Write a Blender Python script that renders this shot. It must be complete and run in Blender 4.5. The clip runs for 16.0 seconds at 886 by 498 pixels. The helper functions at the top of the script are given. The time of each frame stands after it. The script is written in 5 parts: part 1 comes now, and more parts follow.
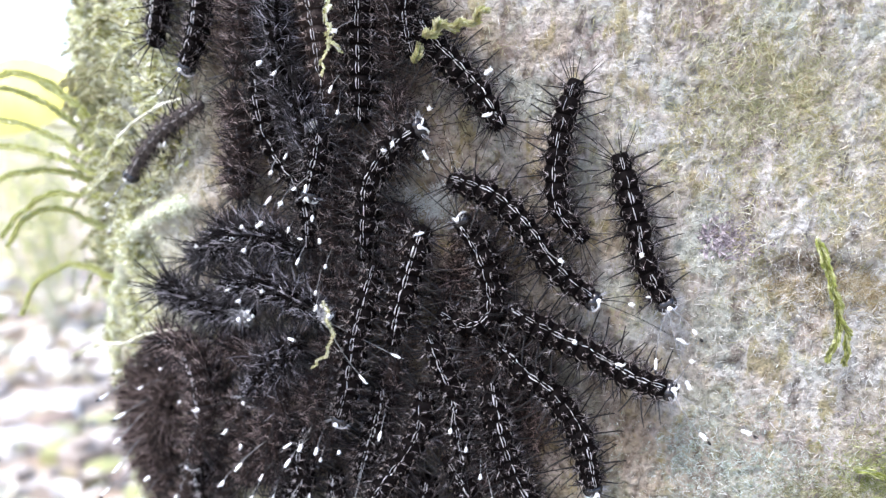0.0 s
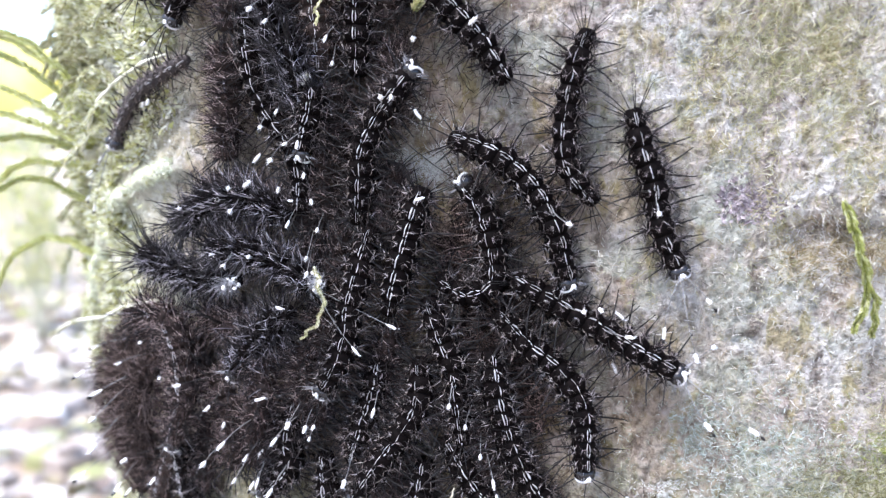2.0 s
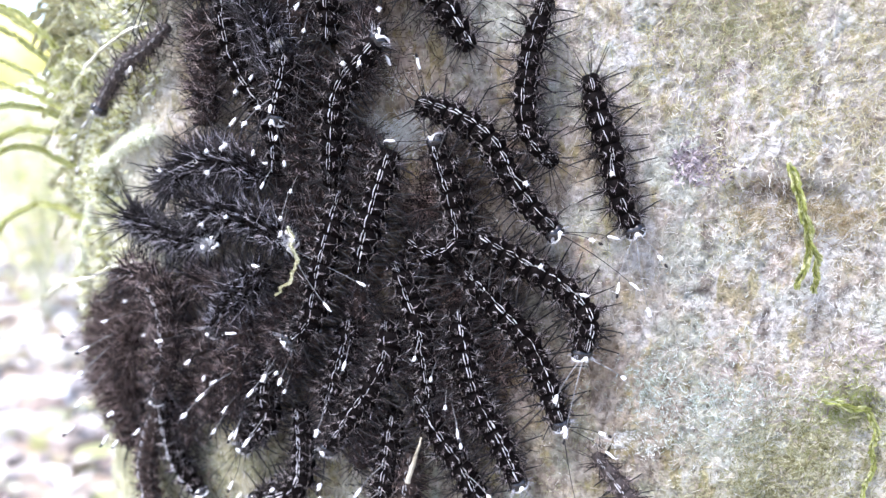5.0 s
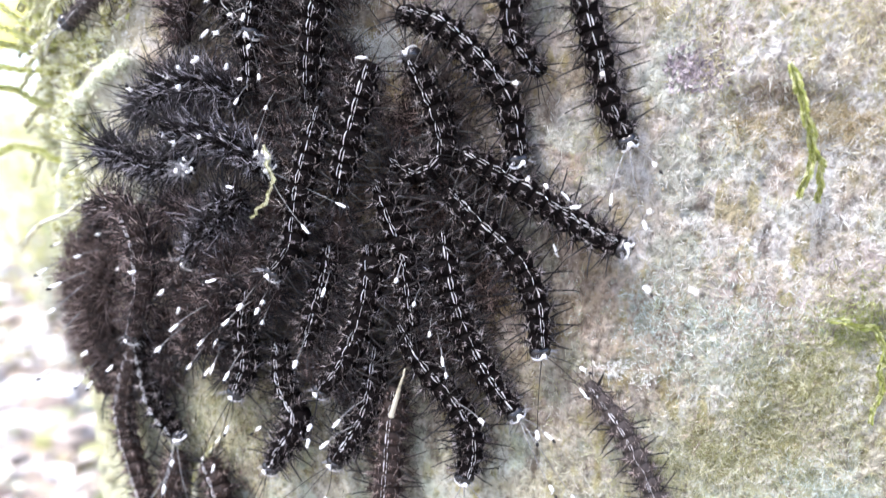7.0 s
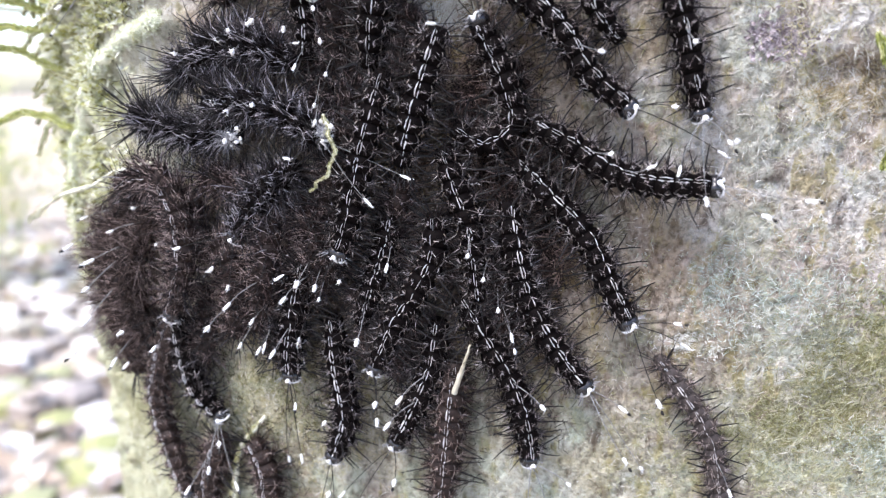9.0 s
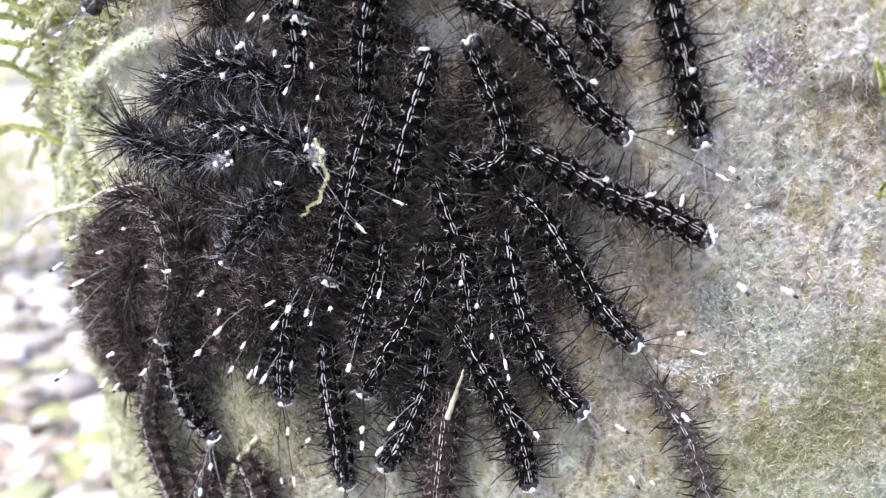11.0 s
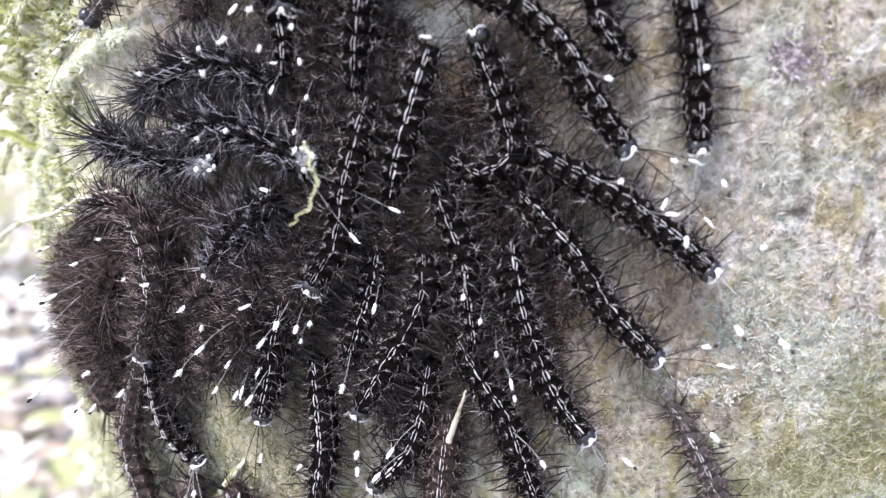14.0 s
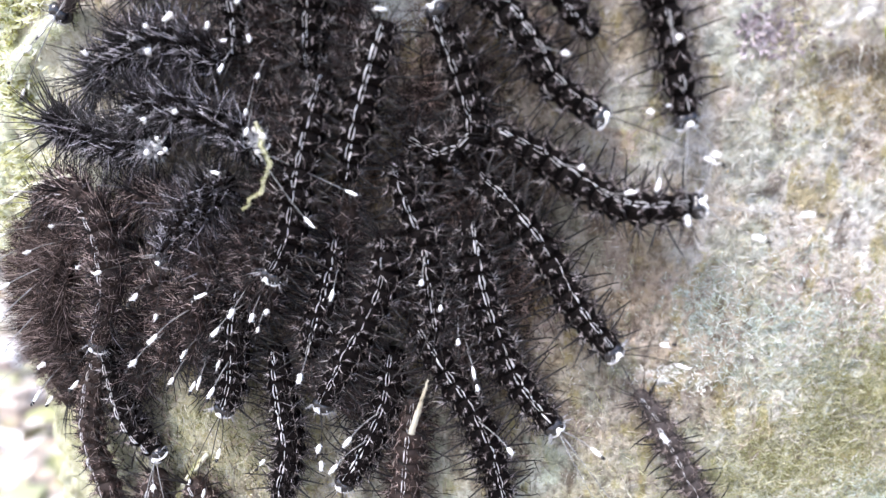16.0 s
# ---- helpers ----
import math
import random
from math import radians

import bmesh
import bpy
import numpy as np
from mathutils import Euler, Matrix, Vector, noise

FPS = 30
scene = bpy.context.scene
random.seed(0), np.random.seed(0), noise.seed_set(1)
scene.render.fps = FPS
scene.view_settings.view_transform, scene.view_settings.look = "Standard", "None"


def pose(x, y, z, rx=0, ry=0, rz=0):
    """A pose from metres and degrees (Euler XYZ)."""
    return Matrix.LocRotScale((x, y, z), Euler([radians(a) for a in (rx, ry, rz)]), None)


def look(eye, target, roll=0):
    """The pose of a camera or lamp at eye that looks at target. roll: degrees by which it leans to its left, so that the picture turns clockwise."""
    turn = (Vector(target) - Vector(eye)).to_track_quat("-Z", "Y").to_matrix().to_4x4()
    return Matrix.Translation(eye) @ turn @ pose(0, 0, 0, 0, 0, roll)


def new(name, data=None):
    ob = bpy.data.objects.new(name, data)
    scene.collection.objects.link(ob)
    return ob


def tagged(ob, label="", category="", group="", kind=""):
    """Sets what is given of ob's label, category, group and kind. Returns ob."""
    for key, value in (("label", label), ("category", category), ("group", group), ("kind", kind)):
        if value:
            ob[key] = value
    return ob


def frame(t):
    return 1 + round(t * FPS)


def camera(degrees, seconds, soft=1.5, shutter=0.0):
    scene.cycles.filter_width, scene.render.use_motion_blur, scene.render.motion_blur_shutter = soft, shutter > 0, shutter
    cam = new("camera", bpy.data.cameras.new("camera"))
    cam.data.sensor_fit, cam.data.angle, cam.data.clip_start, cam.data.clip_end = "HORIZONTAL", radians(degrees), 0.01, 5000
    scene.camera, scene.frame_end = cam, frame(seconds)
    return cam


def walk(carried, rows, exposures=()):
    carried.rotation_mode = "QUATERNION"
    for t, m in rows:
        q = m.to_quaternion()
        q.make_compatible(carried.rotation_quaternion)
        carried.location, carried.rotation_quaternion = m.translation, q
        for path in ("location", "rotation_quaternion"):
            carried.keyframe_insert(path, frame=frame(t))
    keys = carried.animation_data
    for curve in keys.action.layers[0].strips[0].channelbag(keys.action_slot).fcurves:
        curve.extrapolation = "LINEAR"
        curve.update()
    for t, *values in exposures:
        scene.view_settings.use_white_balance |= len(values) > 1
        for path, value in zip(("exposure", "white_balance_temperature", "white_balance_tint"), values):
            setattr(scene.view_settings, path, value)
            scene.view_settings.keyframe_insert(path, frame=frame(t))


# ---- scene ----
cam = camera(64, 16.0, soft=1.35, shutter=0.5)
cam.data.dof.use_dof, cam.data.dof.focus_distance, cam.data.dof.aperture_fstop = True, 0.131, 13.0
PATH = [
    (0, (0.02900, -0.13756, 1.24174), (-0.00822, 0.00560, 1.21683), -2.22),
    (0.5, (0.02806, -0.13509, 1.24039), (-0.00899, 0.00816, 1.21580), -2.17),
    (1, (0.02400, -0.12936, 1.23744), (-0.01125, 0.01443, 1.21333), -1.45),
    (1.5, (0.02347, -0.12749, 1.23392), (-0.01188, 0.01645, 1.21086), -1.48),
    (2, (0.02558, -0.13090, 1.23191), (-0.01012, 0.01298, 1.20897), -1.48),
    (2.5, (0.02850, -0.13403, 1.23209), (-0.00717, 0.00965, 1.20795), -1.40),
    (3, (0.03332, -0.13775, 1.23281), (-0.00390, 0.00544, 1.20806), -1.55),
    (5.5, (0.03425, -0.13585, 1.22497), (-0.00194, 0.00735, 1.19887), -1.22),
    (6, (0.03675, -0.13701, 1.21965), (-0.00055, 0.00611, 1.19468), -1.03),
    (6.5, (0.03615, -0.13143, 1.21211), (-0.00093, 0.01223, 1.19001), -1.32),
    (7, (0.03627, -0.13127, 1.21169), (-0.00093, 0.01174, 1.18592), -1.56),
    (7.5, (0.01349, -0.13889, 1.21617), (-0.01454, 0.00443, 1.18192), -1.59),
    (8, (0.01022, -0.13301, 1.21358), (-0.01645, 0.01073, 1.17999), -1.25),
    (8.5, (0.01296, -0.13171, 1.21292), (-0.01469, 0.01179, 1.17912), -1.16),
    (9, (0.01574, -0.13111, 1.21370), (-0.01268, 0.01218, 1.17965), -1.36),
    (11.5, (0.01614, -0.12742, 1.21936), (-0.01150, 0.01566, 1.18384), -1.14),
    (12, (0.01687, -0.12647, 1.21930), (-0.01134, 0.01667, 1.18444), -1.54),
    (12.5, (0.01649, -0.12623, 1.21999), (-0.01142, 0.01683, 1.18457), -1.52),
    (13, (0.01453, -0.12188, 1.21810), (-0.01267, 0.02151, 1.18347), -1.48),
    (13.5, (0.01249, -0.11909, 1.21747), (-0.01385, 0.02438, 1.18250), -1.49),
    (14, (0.01331, -0.11910, 1.21821), (-0.01336, 0.02429, 1.18317), -1.35),
    (14.5, (0.01455, -0.11663, 1.21935), (-0.01241, 0.02645, 1.18327), -1.27),
    (15, (0.01461, -0.11184, 1.21766), (-0.01124, 0.03153, 1.18192), -1.17),
    (15.5, (0.01840, -0.11250, 1.21727), (-0.00924, 0.03036, 1.18085), -2.03),
    (16, (0.01926, -0.11435, 1.21532), (-0.00770, 0.02876, 1.17935), -1.66),
]
walk(cam, [(t, look(eye, target, roll)) for t, eye, target, roll in PATH], [(0.0, 1.72, 6250, 14), (3.0, 1.86, 6050, 16.5), (5.5, 2.0, 6080, 17), (7.0, 2.02, 6300, 15.5), (8.0, 1.7, 6330, 15.5), (12.5, 1.74, 6330, 16), (16.0, 2.0, 6400, 15.5)])

# ---------------------------------------------------------------- light
SUN_UP, SUN_TURN = radians(58), radians(215)
world = bpy.data.worlds.new("sky")
scene.world = world
world.use_nodes = True
wn = world.node_tree.nodes
sky = wn.new("ShaderNodeTexSky")
sky.sky_type, sky.sun_disc, sky.sun_elevation, sky.sun_rotation = "NISHITA", False, SUN_UP, SUN_TURN
sky.dust_density, sky.ozone_density = 2.0, 1.0
wn["Background"].inputs["Strength"].default_value = 0.15
world.node_tree.links.new(sky.outputs[0], wn["Background"].inputs[0])
sun = new("sun", bpy.data.lights.new("sun", "SUN"))
sun.data.energy, sun.data.angle, sun.data.color = 1.6, radians(12), (1.0, 0.99, 0.97)
sun.matrix_basis = look((-0.9, -1.6, 2.9), (0, 0, 0))

# ---------------------------------------------------------------- materials
CM = 0.01
LEVEL = 1.2          # height of the middle of the colony above the ground


def mat(name, rough=0.6, spec=0.4, metal=0.0):
    m = bpy.data.materials.new(name)
    m.use_nodes = True
    b = m.node_tree.nodes["Principled BSDF"]
    b.inputs["Roughness"].default_value = rough
    b.inputs["Specular IOR Level"].default_value = spec
    b.inputs["Metallic"].default_value = metal
    return m, m.node_tree.nodes, m.node_tree.links, b


def ramp(nodes, links, src, stops, out=None):
    r = nodes.new("ShaderNodeValToRGB")
    e = r.color_ramp.elements
    while len(e) < len(stops):
        e.new(0.5)
    for k, (p, c) in zip(e, stops):
        k.position, k.color = p, (*c, 1)
    links.new(src, r.inputs[0])
    if out is not None:
        links.new(r.outputs[0], out)
    return r


def noise_node(nodes, links, scale, detail=4.0, rough=0.55, coord="Object"):
    t = nodes.new("ShaderNodeTexCoord")
    n = nodes.new("ShaderNodeTexNoise")
    n.inputs["Scale"].default_value, n.inputs["Detail"].default_value, n.inputs["Roughness"].default_value = scale, detail, rough
    links.new(t.outputs[coord], n.inputs["Vector"])
    return n


def bump(nodes, links, src, b, strength, distance):
    k = nodes.new("ShaderNodeBump")
    k.inputs["Strength"].default_value, k.inputs["Distance"].default_value = strength, distance
    links.new(src, k.inputs["Height"])
    links.new(k.outputs[0], b.inputs["Normal"])


def grainy(name, dark, light, scale, rough=0.7, spec=0.3, relief=0.0, distance=0.0002):
    m, n, l, b = mat(name, rough, spec)
    t = noise_node(n, l, scale)
    ramp(n, l, t.outputs["Fac"], [(0.3, dark), (0.7, light)], b.inputs["Base Color"])
    if relief:
        bump(n, l, t.outputs["Fac"], b, relief, distance)
    return m


def island(name, colours, rough=0.6, spec=0.3, through_light=0.0, light_from=0.85):
    m, n, l, b = mat(name, rough, spec)
    g = n.new("ShaderNodeNewGeometry")
    k = light_from / (len(colours) - 1)
    r = ramp(n, l, g.outputs["Random Per Island"], [(i * k, c) for i, c in enumerate(colours)], b.inputs["Base Color"])
    r.color_ramp.interpolation = "LINEAR"
    if through_light:
        tr = n.new("ShaderNodeBsdfTranslucent")
        mx = n.new("ShaderNodeMixShader")
        mx.inputs[0].default_value = through_light
        l.new(r.outputs[0], tr.inputs[0])
        l.new(b.outputs[0], mx.inputs[1])
        l.new(tr.outputs[0], mx.inputs[2])
        l.new(mx.outputs[0], n["Material Output"].inputs[0])
    return m


SKIN = (grainy("black_skin", (0.001, 0.0008, 0.0008), (0.006, 0.0042, 0.0042), 900, 0.6, 0.03, 0.5, 0.0002),
        grainy("brown_skin", (0.008, 0.005, 0.004), (0.035, 0.023, 0.019), 900, 0.6, 0.15, 0.5, 0.0002),
        grainy("pale_brown_skin", (0.007, 0.0055, 0.005), (0.07, 0.056, 0.052), 900, 0.6, 0.2, 0.5, 0.0002))
TUFT = (island("black_hair", [(0.0012, 0.001, 0.001), (0.003, 0.0022, 0.002), (0.01, 0.0075, 0.007), (0.036, 0.027, 0.026), (0.13, 0.108, 0.106), (0.48, 0.44, 0.44)], 0.45, 0.1, 0.0, 0.95),
        island("brown_hair", [(0.006, 0.0035, 0.003), (0.02, 0.012, 0.01), (0.04, 0.024, 0.02), (0.13, 0.09, 0.08), (0.4, 0.33, 0.3)], 0.45, 0.1, 0.0, 0.95),
        island("russet_hair", [(0.006, 0.0045, 0.004), (0.02, 0.014, 0.012), (0.055, 0.04, 0.036), (0.16, 0.125, 0.115), (0.45, 0.39, 0.37)], 0.5, 0.2, 0.0, 0.95))
# glints are coloured in: the palest hairs of the first three furs
HAIR = (island("black_fur", [(0.0015, 0.0013, 0.0015), (0.0035, 0.003, 0.0033), (0.01, 0.008, 0.009), (0.07, 0.06, 0.07), (0.5, 0.48, 0.52)], 0.4, 0.15, 0.0, 0.96),
        island("brown_fur", [(0.003, 0.002, 0.002), (0.011, 0.0072, 0.007), (0.034, 0.022, 0.021), (0.12, 0.085, 0.08), (0.42, 0.35, 0.33)], 0.45, 0.08, 0.0, 0.96),
        island("shed_fur", [(0.002, 0.0012, 0.001), (0.006, 0.0036, 0.003), (0.02, 0.011, 0.009), (0.08, 0.05, 0.043), (0.36, 0.27, 0.24)], 0.5, 0.1, 0.0, 0.96),
        island("soft_brown_fur", [(0.006, 0.004, 0.0035), (0.02, 0.013, 0.011), (0.055, 0.036, 0.031), (0.12, 0.085, 0.076), (0.36, 0.29, 0.27)], 0.5, 0.1, 0.2, 0.96))
SPINE = grainy("dark_spine", (0.002, 0.002, 0.002), (0.012, 0.009, 0.009), 600, 0.4, 0.3)
STRIPE = grainy("white_stripe", (0.2, 0.195, 0.2), (0.82, 0.81, 0.82), 1400, 0.5, 0.3, 0.3, 0.0001)
FLANK = grainy("flank_stripe", (0.08, 0.065, 0.058), (0.4, 0.35, 0.32), 1500, 0.5, 0.3, 0.3, 0.0001)
WHITE = grainy("chalk_white", (0.7, 0.7, 0.7), (0.92, 0.92, 0.92), 1500, 0.5, 0.3, 0.3, 0.0001)
HEADM = grainy("head_shell", (0.006, 0.006, 0.007), (0.02, 0.018, 0.02), 700, 0.25, 0.5)
FACEHAIR = grainy("face_hair", (0.1, 0.1, 0.11), (0.42, 0.42, 0.44), 500, 0.4, 0.3)
PALEHAIR = grainy("pale_hair", (0.08, 0.08, 0.08), (0.28, 0.28, 0.28), 500, 0.4, 0.5)
FROND = island("frond_leaf", [(0.4, 0.42, 0.14), (0.58, 0.6, 0.26), (0.7, 0.72, 0.42), (0.5, 0.52, 0.2)], 0.55, 0.3, 0.5)
MOSS = island("moss_leaf", [(0.18, 0.165, 0.065), (0.48, 0.49, 0.19), (0.78, 0.78, 0.6), (0.62, 0.63, 0.33), (0.82, 0.82, 0.72), (0.38, 0.37, 0.14), (0.82, 0.83, 0.74)], 0.55, 0.3, 0.4)
LIME = island("green_moss_leaf", [(0.15, 0.17, 0.035), (0.26, 0.29, 0.07), (0.38, 0.41, 0.14), (0.2, 0.22, 0.05), (0.52, 0.53, 0.3)], 0.55, 0.3, 0.25)
OCHRE = island("dry_moss", [(0.4, 0.36, 0.16), (0.6, 0.58, 0.34), (0.75, 0.74, 0.55), (0.38, 0.4, 0.16)], 0.6, 0.3, 0.25)
STEM = grainy("dry_stem", (0.22, 0.2, 0.14), (0.5, 0.47, 0.38), 260, 0.75, 0.2, 0.6, 0.0006)
ROOT = grainy("pale_root", (0.3, 0.3, 0.18), (0.78, 0.77, 0.66), 260, 0.75, 0.2, 0.6, 0.0008)
FIBRE = island("lichen_fibre", [(0.16, 0.13, 0.11), (0.46, 0.42, 0.37), (0.64, 0.6, 0.54), (0.34, 0.31, 0.18), (0.54, 0.53, 0.46), (0.84, 0.82, 0.78), (0.42, 0.35, 0.24)], 0.75, 0.2, 0.2)
TEAL = island("grey_green_lichen", [(0.2, 0.24, 0.2), (0.34, 0.4, 0.36), (0.5, 0.56, 0.51), (0.28, 0.3, 0.18), (0.66, 0.71, 0.67)], 0.8, 0.15, 0.15)
STRAW = island("straw_moss", [(0.32, 0.26, 0.13), (0.46, 0.41, 0.22), (0.62, 0.57, 0.4), (0.32, 0.31, 0.12), (0.72, 0.68, 0.57)], 0.75, 0.15, 0.2)
MAUVE = island("mauve_lichen", [(0.15, 0.12, 0.13), (0.28, 0.24, 0.26), (0.44, 0.39, 0.4)], 0.8, 0.15)
CHALK = island("chalky_lichen", [(0.5, 0.49, 0.43), (0.66, 0.65, 0.6), (0.76, 0.75, 0.71), (0.46, 0.46, 0.36), (0.82, 0.81, 0.78)], 0.8, 0.15, 0.15)
RIDGEM = island("pale_ridge_lichen", [(0.5, 0.53, 0.3), (0.66, 0.69, 0.48), (0.8, 0.82, 0.68), (0.56, 0.6, 0.38), (0.84, 0.86, 0.78)], 0.8, 0.15, 0.15)
OLIVE = island("yellow_green_moss", [(0.24, 0.23, 0.11), (0.4, 0.39, 0.21), (0.53, 0.51, 0.33), (0.27, 0.28, 0.13), (0.62, 0.61, 0.46)], 0.7, 0.15, 0.25)
GOLD = island("golden_moss", [(0.22, 0.19, 0.08), (0.42, 0.37, 0.17), (0.56, 0.51, 0.3), (0.3, 0.29, 0.12), (0.68, 0.64, 0.48)], 0.75, 0.15, 0.2)
RUST = island("brown_moss", [(0.14, 0.1, 0.06), (0.3, 0.22, 0.12), (0.44, 0.36, 0.22), (0.24, 0.2, 0.09), (0.6, 0.54, 0.42)], 0.75, 0.15, 0.2)
FOREST = island("olive_moss", [(0.08, 0.075, 0.035), (0.2, 0.19, 0.08), (0.36, 0.35, 0.18), (0.16, 0.15, 0.07), (0.55, 0.54, 0.38)], 0.75, 0.15, 0.2)
LITTER = island("dry_litter", [(0.42, 0.36, 0.31), (0.72, 0.69, 0.65), (0.14, 0.1, 0.08), (0.74, 0.72, 0.68), (0.26, 0.2, 0.16), (0.3, 0.31, 0.14), (0.6, 0.56, 0.5)], 0.7, 0.2)
BUSH = island("bush_leaf", [(0.55, 0.55, 0.25), (0.7, 0.7, 0.45), (0.75, 0.72, 0.4), (0.5, 0.55, 0.25)], 0.5, 0.3, 0.4)
YELLOW = grainy("yellow_leaf", (0.68, 0.62, 0.14), (0.82, 0.76, 0.28), 30, 0.5, 0.3)


def bark_material():
    m, n, l, b = mat("lichened_bark", 0.85, 0.15)
    big = noise_node(n, l, 42, 4, 0.55)
    mid = noise_node(n, l, 115, 7, 0.66)
    vein = noise_node(n, l, 230, 6, 0.68)
    fine = noise_node(n, l, 620, 5, 0.65)
    stretch = n.new("ShaderNodeMapping")
    stretch.inputs["Scale"].default_value = (1, 1, 0.45)
    stretch.inputs["Location"].default_value = (3.1, 0.7, 1.9)
    l.new(vein.inputs["Vector"].links[0].from_socket, stretch.inputs[0])
    l.new(stretch.outputs[0], vein.inputs["Vector"])

    def layer(under, fac, colour, lo, hi, most=1.0):
        f = n.new("ShaderNodeMapRange")
        f.inputs[1].default_value, f.inputs[2].default_value, f.inputs[4].default_value = lo, hi, most
        l.new(fac, f.inputs[0])
        m2 = n.new("ShaderNodeMix"); m2.data_type = "RGBA"
        m2.inputs[7].default_value = (*colour, 1)
        l.new(f.outputs[0], m2.inputs[0]); l.new(under, m2.inputs[6])
        return m2.outputs[2]

    base = ramp(n, l, big.outputs["Fac"], [(0.3, (0.36, 0.29, 0.27)), (0.42, (0.55, 0.5, 0.47)), (0.5, (0.55, 0.51, 0.44)), (0.57, (0.62, 0.62, 0.6)), (0.68, (0.5, 0.41, 0.34))]).outputs[0]
    col = layer(base, mid.outputs["Fac"], (0.8, 0.78, 0.76), 0.52, 0.66, 0.85)
    col = layer(col, vein.outputs["Fac"], (0.42, 0.37, 0.17), 0.53, 0.62, 0.75)
    col = layer(col, vein.outputs["Fac"], (0.14, 0.11, 0.09), 0.47, 0.36, 0.8)
    col = layer(col, mid.outputs["Fac"], (0.2, 0.15, 0.12), 0.42, 0.34, 0.75)
    tint = noise_node(n, l, 75, 5, 0.6)
    col = layer(col, tint.outputs["Fac"], (0.5, 0.55, 0.48), 0.53, 0.6, 0.6)
    col = layer(col, tint.outputs["Fac"], (0.44, 0.37, 0.25), 0.46, 0.4, 0.4)
    grain = ramp(n, l, fine.outputs["Fac"], [(0.36, (0.46, 0.44, 0.42)), (0.48, (0.8, 0.79, 0.78)), (0.6, (1.0, 0.99, 0.98))])
    c = n.new("ShaderNodeMix"); c.data_type = "RGBA"; c.blend_type = "MULTIPLY"; c.inputs[0].default_value = 1.0; c.clamp_result = True
    l.new(col, c.inputs[6]); l.new(grain.outputs[0], c.inputs[7])
    # bark round the colony, browner and with its shade painted in; ragged border
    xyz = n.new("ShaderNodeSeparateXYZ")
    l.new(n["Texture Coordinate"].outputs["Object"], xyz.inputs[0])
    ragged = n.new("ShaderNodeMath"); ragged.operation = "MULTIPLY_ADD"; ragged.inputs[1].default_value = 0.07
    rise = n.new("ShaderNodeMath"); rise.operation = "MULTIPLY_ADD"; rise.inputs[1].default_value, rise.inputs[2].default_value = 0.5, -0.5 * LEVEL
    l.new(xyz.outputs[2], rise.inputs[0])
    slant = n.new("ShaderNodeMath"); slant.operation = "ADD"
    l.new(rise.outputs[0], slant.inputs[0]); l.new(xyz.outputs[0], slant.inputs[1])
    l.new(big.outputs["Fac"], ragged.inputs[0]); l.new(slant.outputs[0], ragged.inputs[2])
    shade_edge = n.new("ShaderNodeMapRange"); shade_edge.inputs[1].default_value, shade_edge.inputs[2].default_value = 0.054, 0.088
    l.new(ragged.outputs[0], shade_edge.inputs[0])
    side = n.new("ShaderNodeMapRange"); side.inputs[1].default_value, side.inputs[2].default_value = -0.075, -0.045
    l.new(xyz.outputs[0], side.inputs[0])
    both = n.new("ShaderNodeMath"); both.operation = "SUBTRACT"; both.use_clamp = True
    l.new(side.outputs[0], both.inputs[0]); l.new(shade_edge.outputs[0], both.inputs[1])
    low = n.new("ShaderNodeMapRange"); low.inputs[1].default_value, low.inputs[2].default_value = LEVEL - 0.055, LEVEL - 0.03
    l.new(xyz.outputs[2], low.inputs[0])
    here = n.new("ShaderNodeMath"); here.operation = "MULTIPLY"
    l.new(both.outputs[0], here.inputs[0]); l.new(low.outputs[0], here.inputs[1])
    # a thin green film of algae on the flank
    film = n.new("ShaderNodeMath"); film.operation = "MULTIPLY_ADD"; film.inputs[1].default_value = 0.06
    l.new(mid.outputs["Fac"], film.inputs[0]); l.new(xyz.outputs[0], film.inputs[2])
    green = n.new("ShaderNodeMapRange"); green.inputs[1].default_value, green.inputs[2].default_value, green.inputs[3].default_value, green.inputs[4].default_value = -0.06, -0.01, 0.6, 0.0
    l.new(film.outputs[0], green.inputs[0])
    algae = n.new("ShaderNodeMix"); algae.data_type = "RGBA"
    algae.inputs[7].default_value = (0.68, 0.67, 0.48, 1)
    l.new(green.outputs[0], algae.inputs[0]); l.new(c.outputs[2], algae.inputs[6])
    below = n.new("ShaderNodeMath"); below.operation = "MULTIPLY_ADD"; below.inputs[1].default_value = 0.03
    l.new(mid.outputs["Fac"], below.inputs[0]); l.new(xyz.outputs[2], below.inputs[2])
    olive = n.new("ShaderNodeMapRange"); olive.inputs[1].default_value, olive.inputs[2].default_value, olive.inputs[3].default_value, olive.inputs[4].default_value = LEVEL - 0.035, LEVEL - 0.005, 0.6, 0.0
    l.new(below.outputs[0], olive.inputs[0])
    slime = n.new("ShaderNodeMix"); slime.data_type = "RGBA"; slime.blend_type = "MULTIPLY"
    slime.inputs[7].default_value = (0.84, 0.88, 0.72, 1)
    l.new(olive.outputs[0], slime.inputs[0]); l.new(algae.outputs[2], slime.inputs[6])
    colony_shade = n.new("ShaderNodeMix"); colony_shade.data_type = "RGBA"; colony_shade.blend_type = "MULTIPLY"
    colony_shade.inputs[7].default_value = (0.74, 0.67, 0.61, 1)
    l.new(here.outputs[0], colony_shade.inputs[0]); l.new(slime.outputs[2], colony_shade.inputs[6])
    l.new(colony_shade.outputs[2], b.inputs["Base Color"])
    add = n.new("ShaderNodeMath"); add.operation = "ADD"
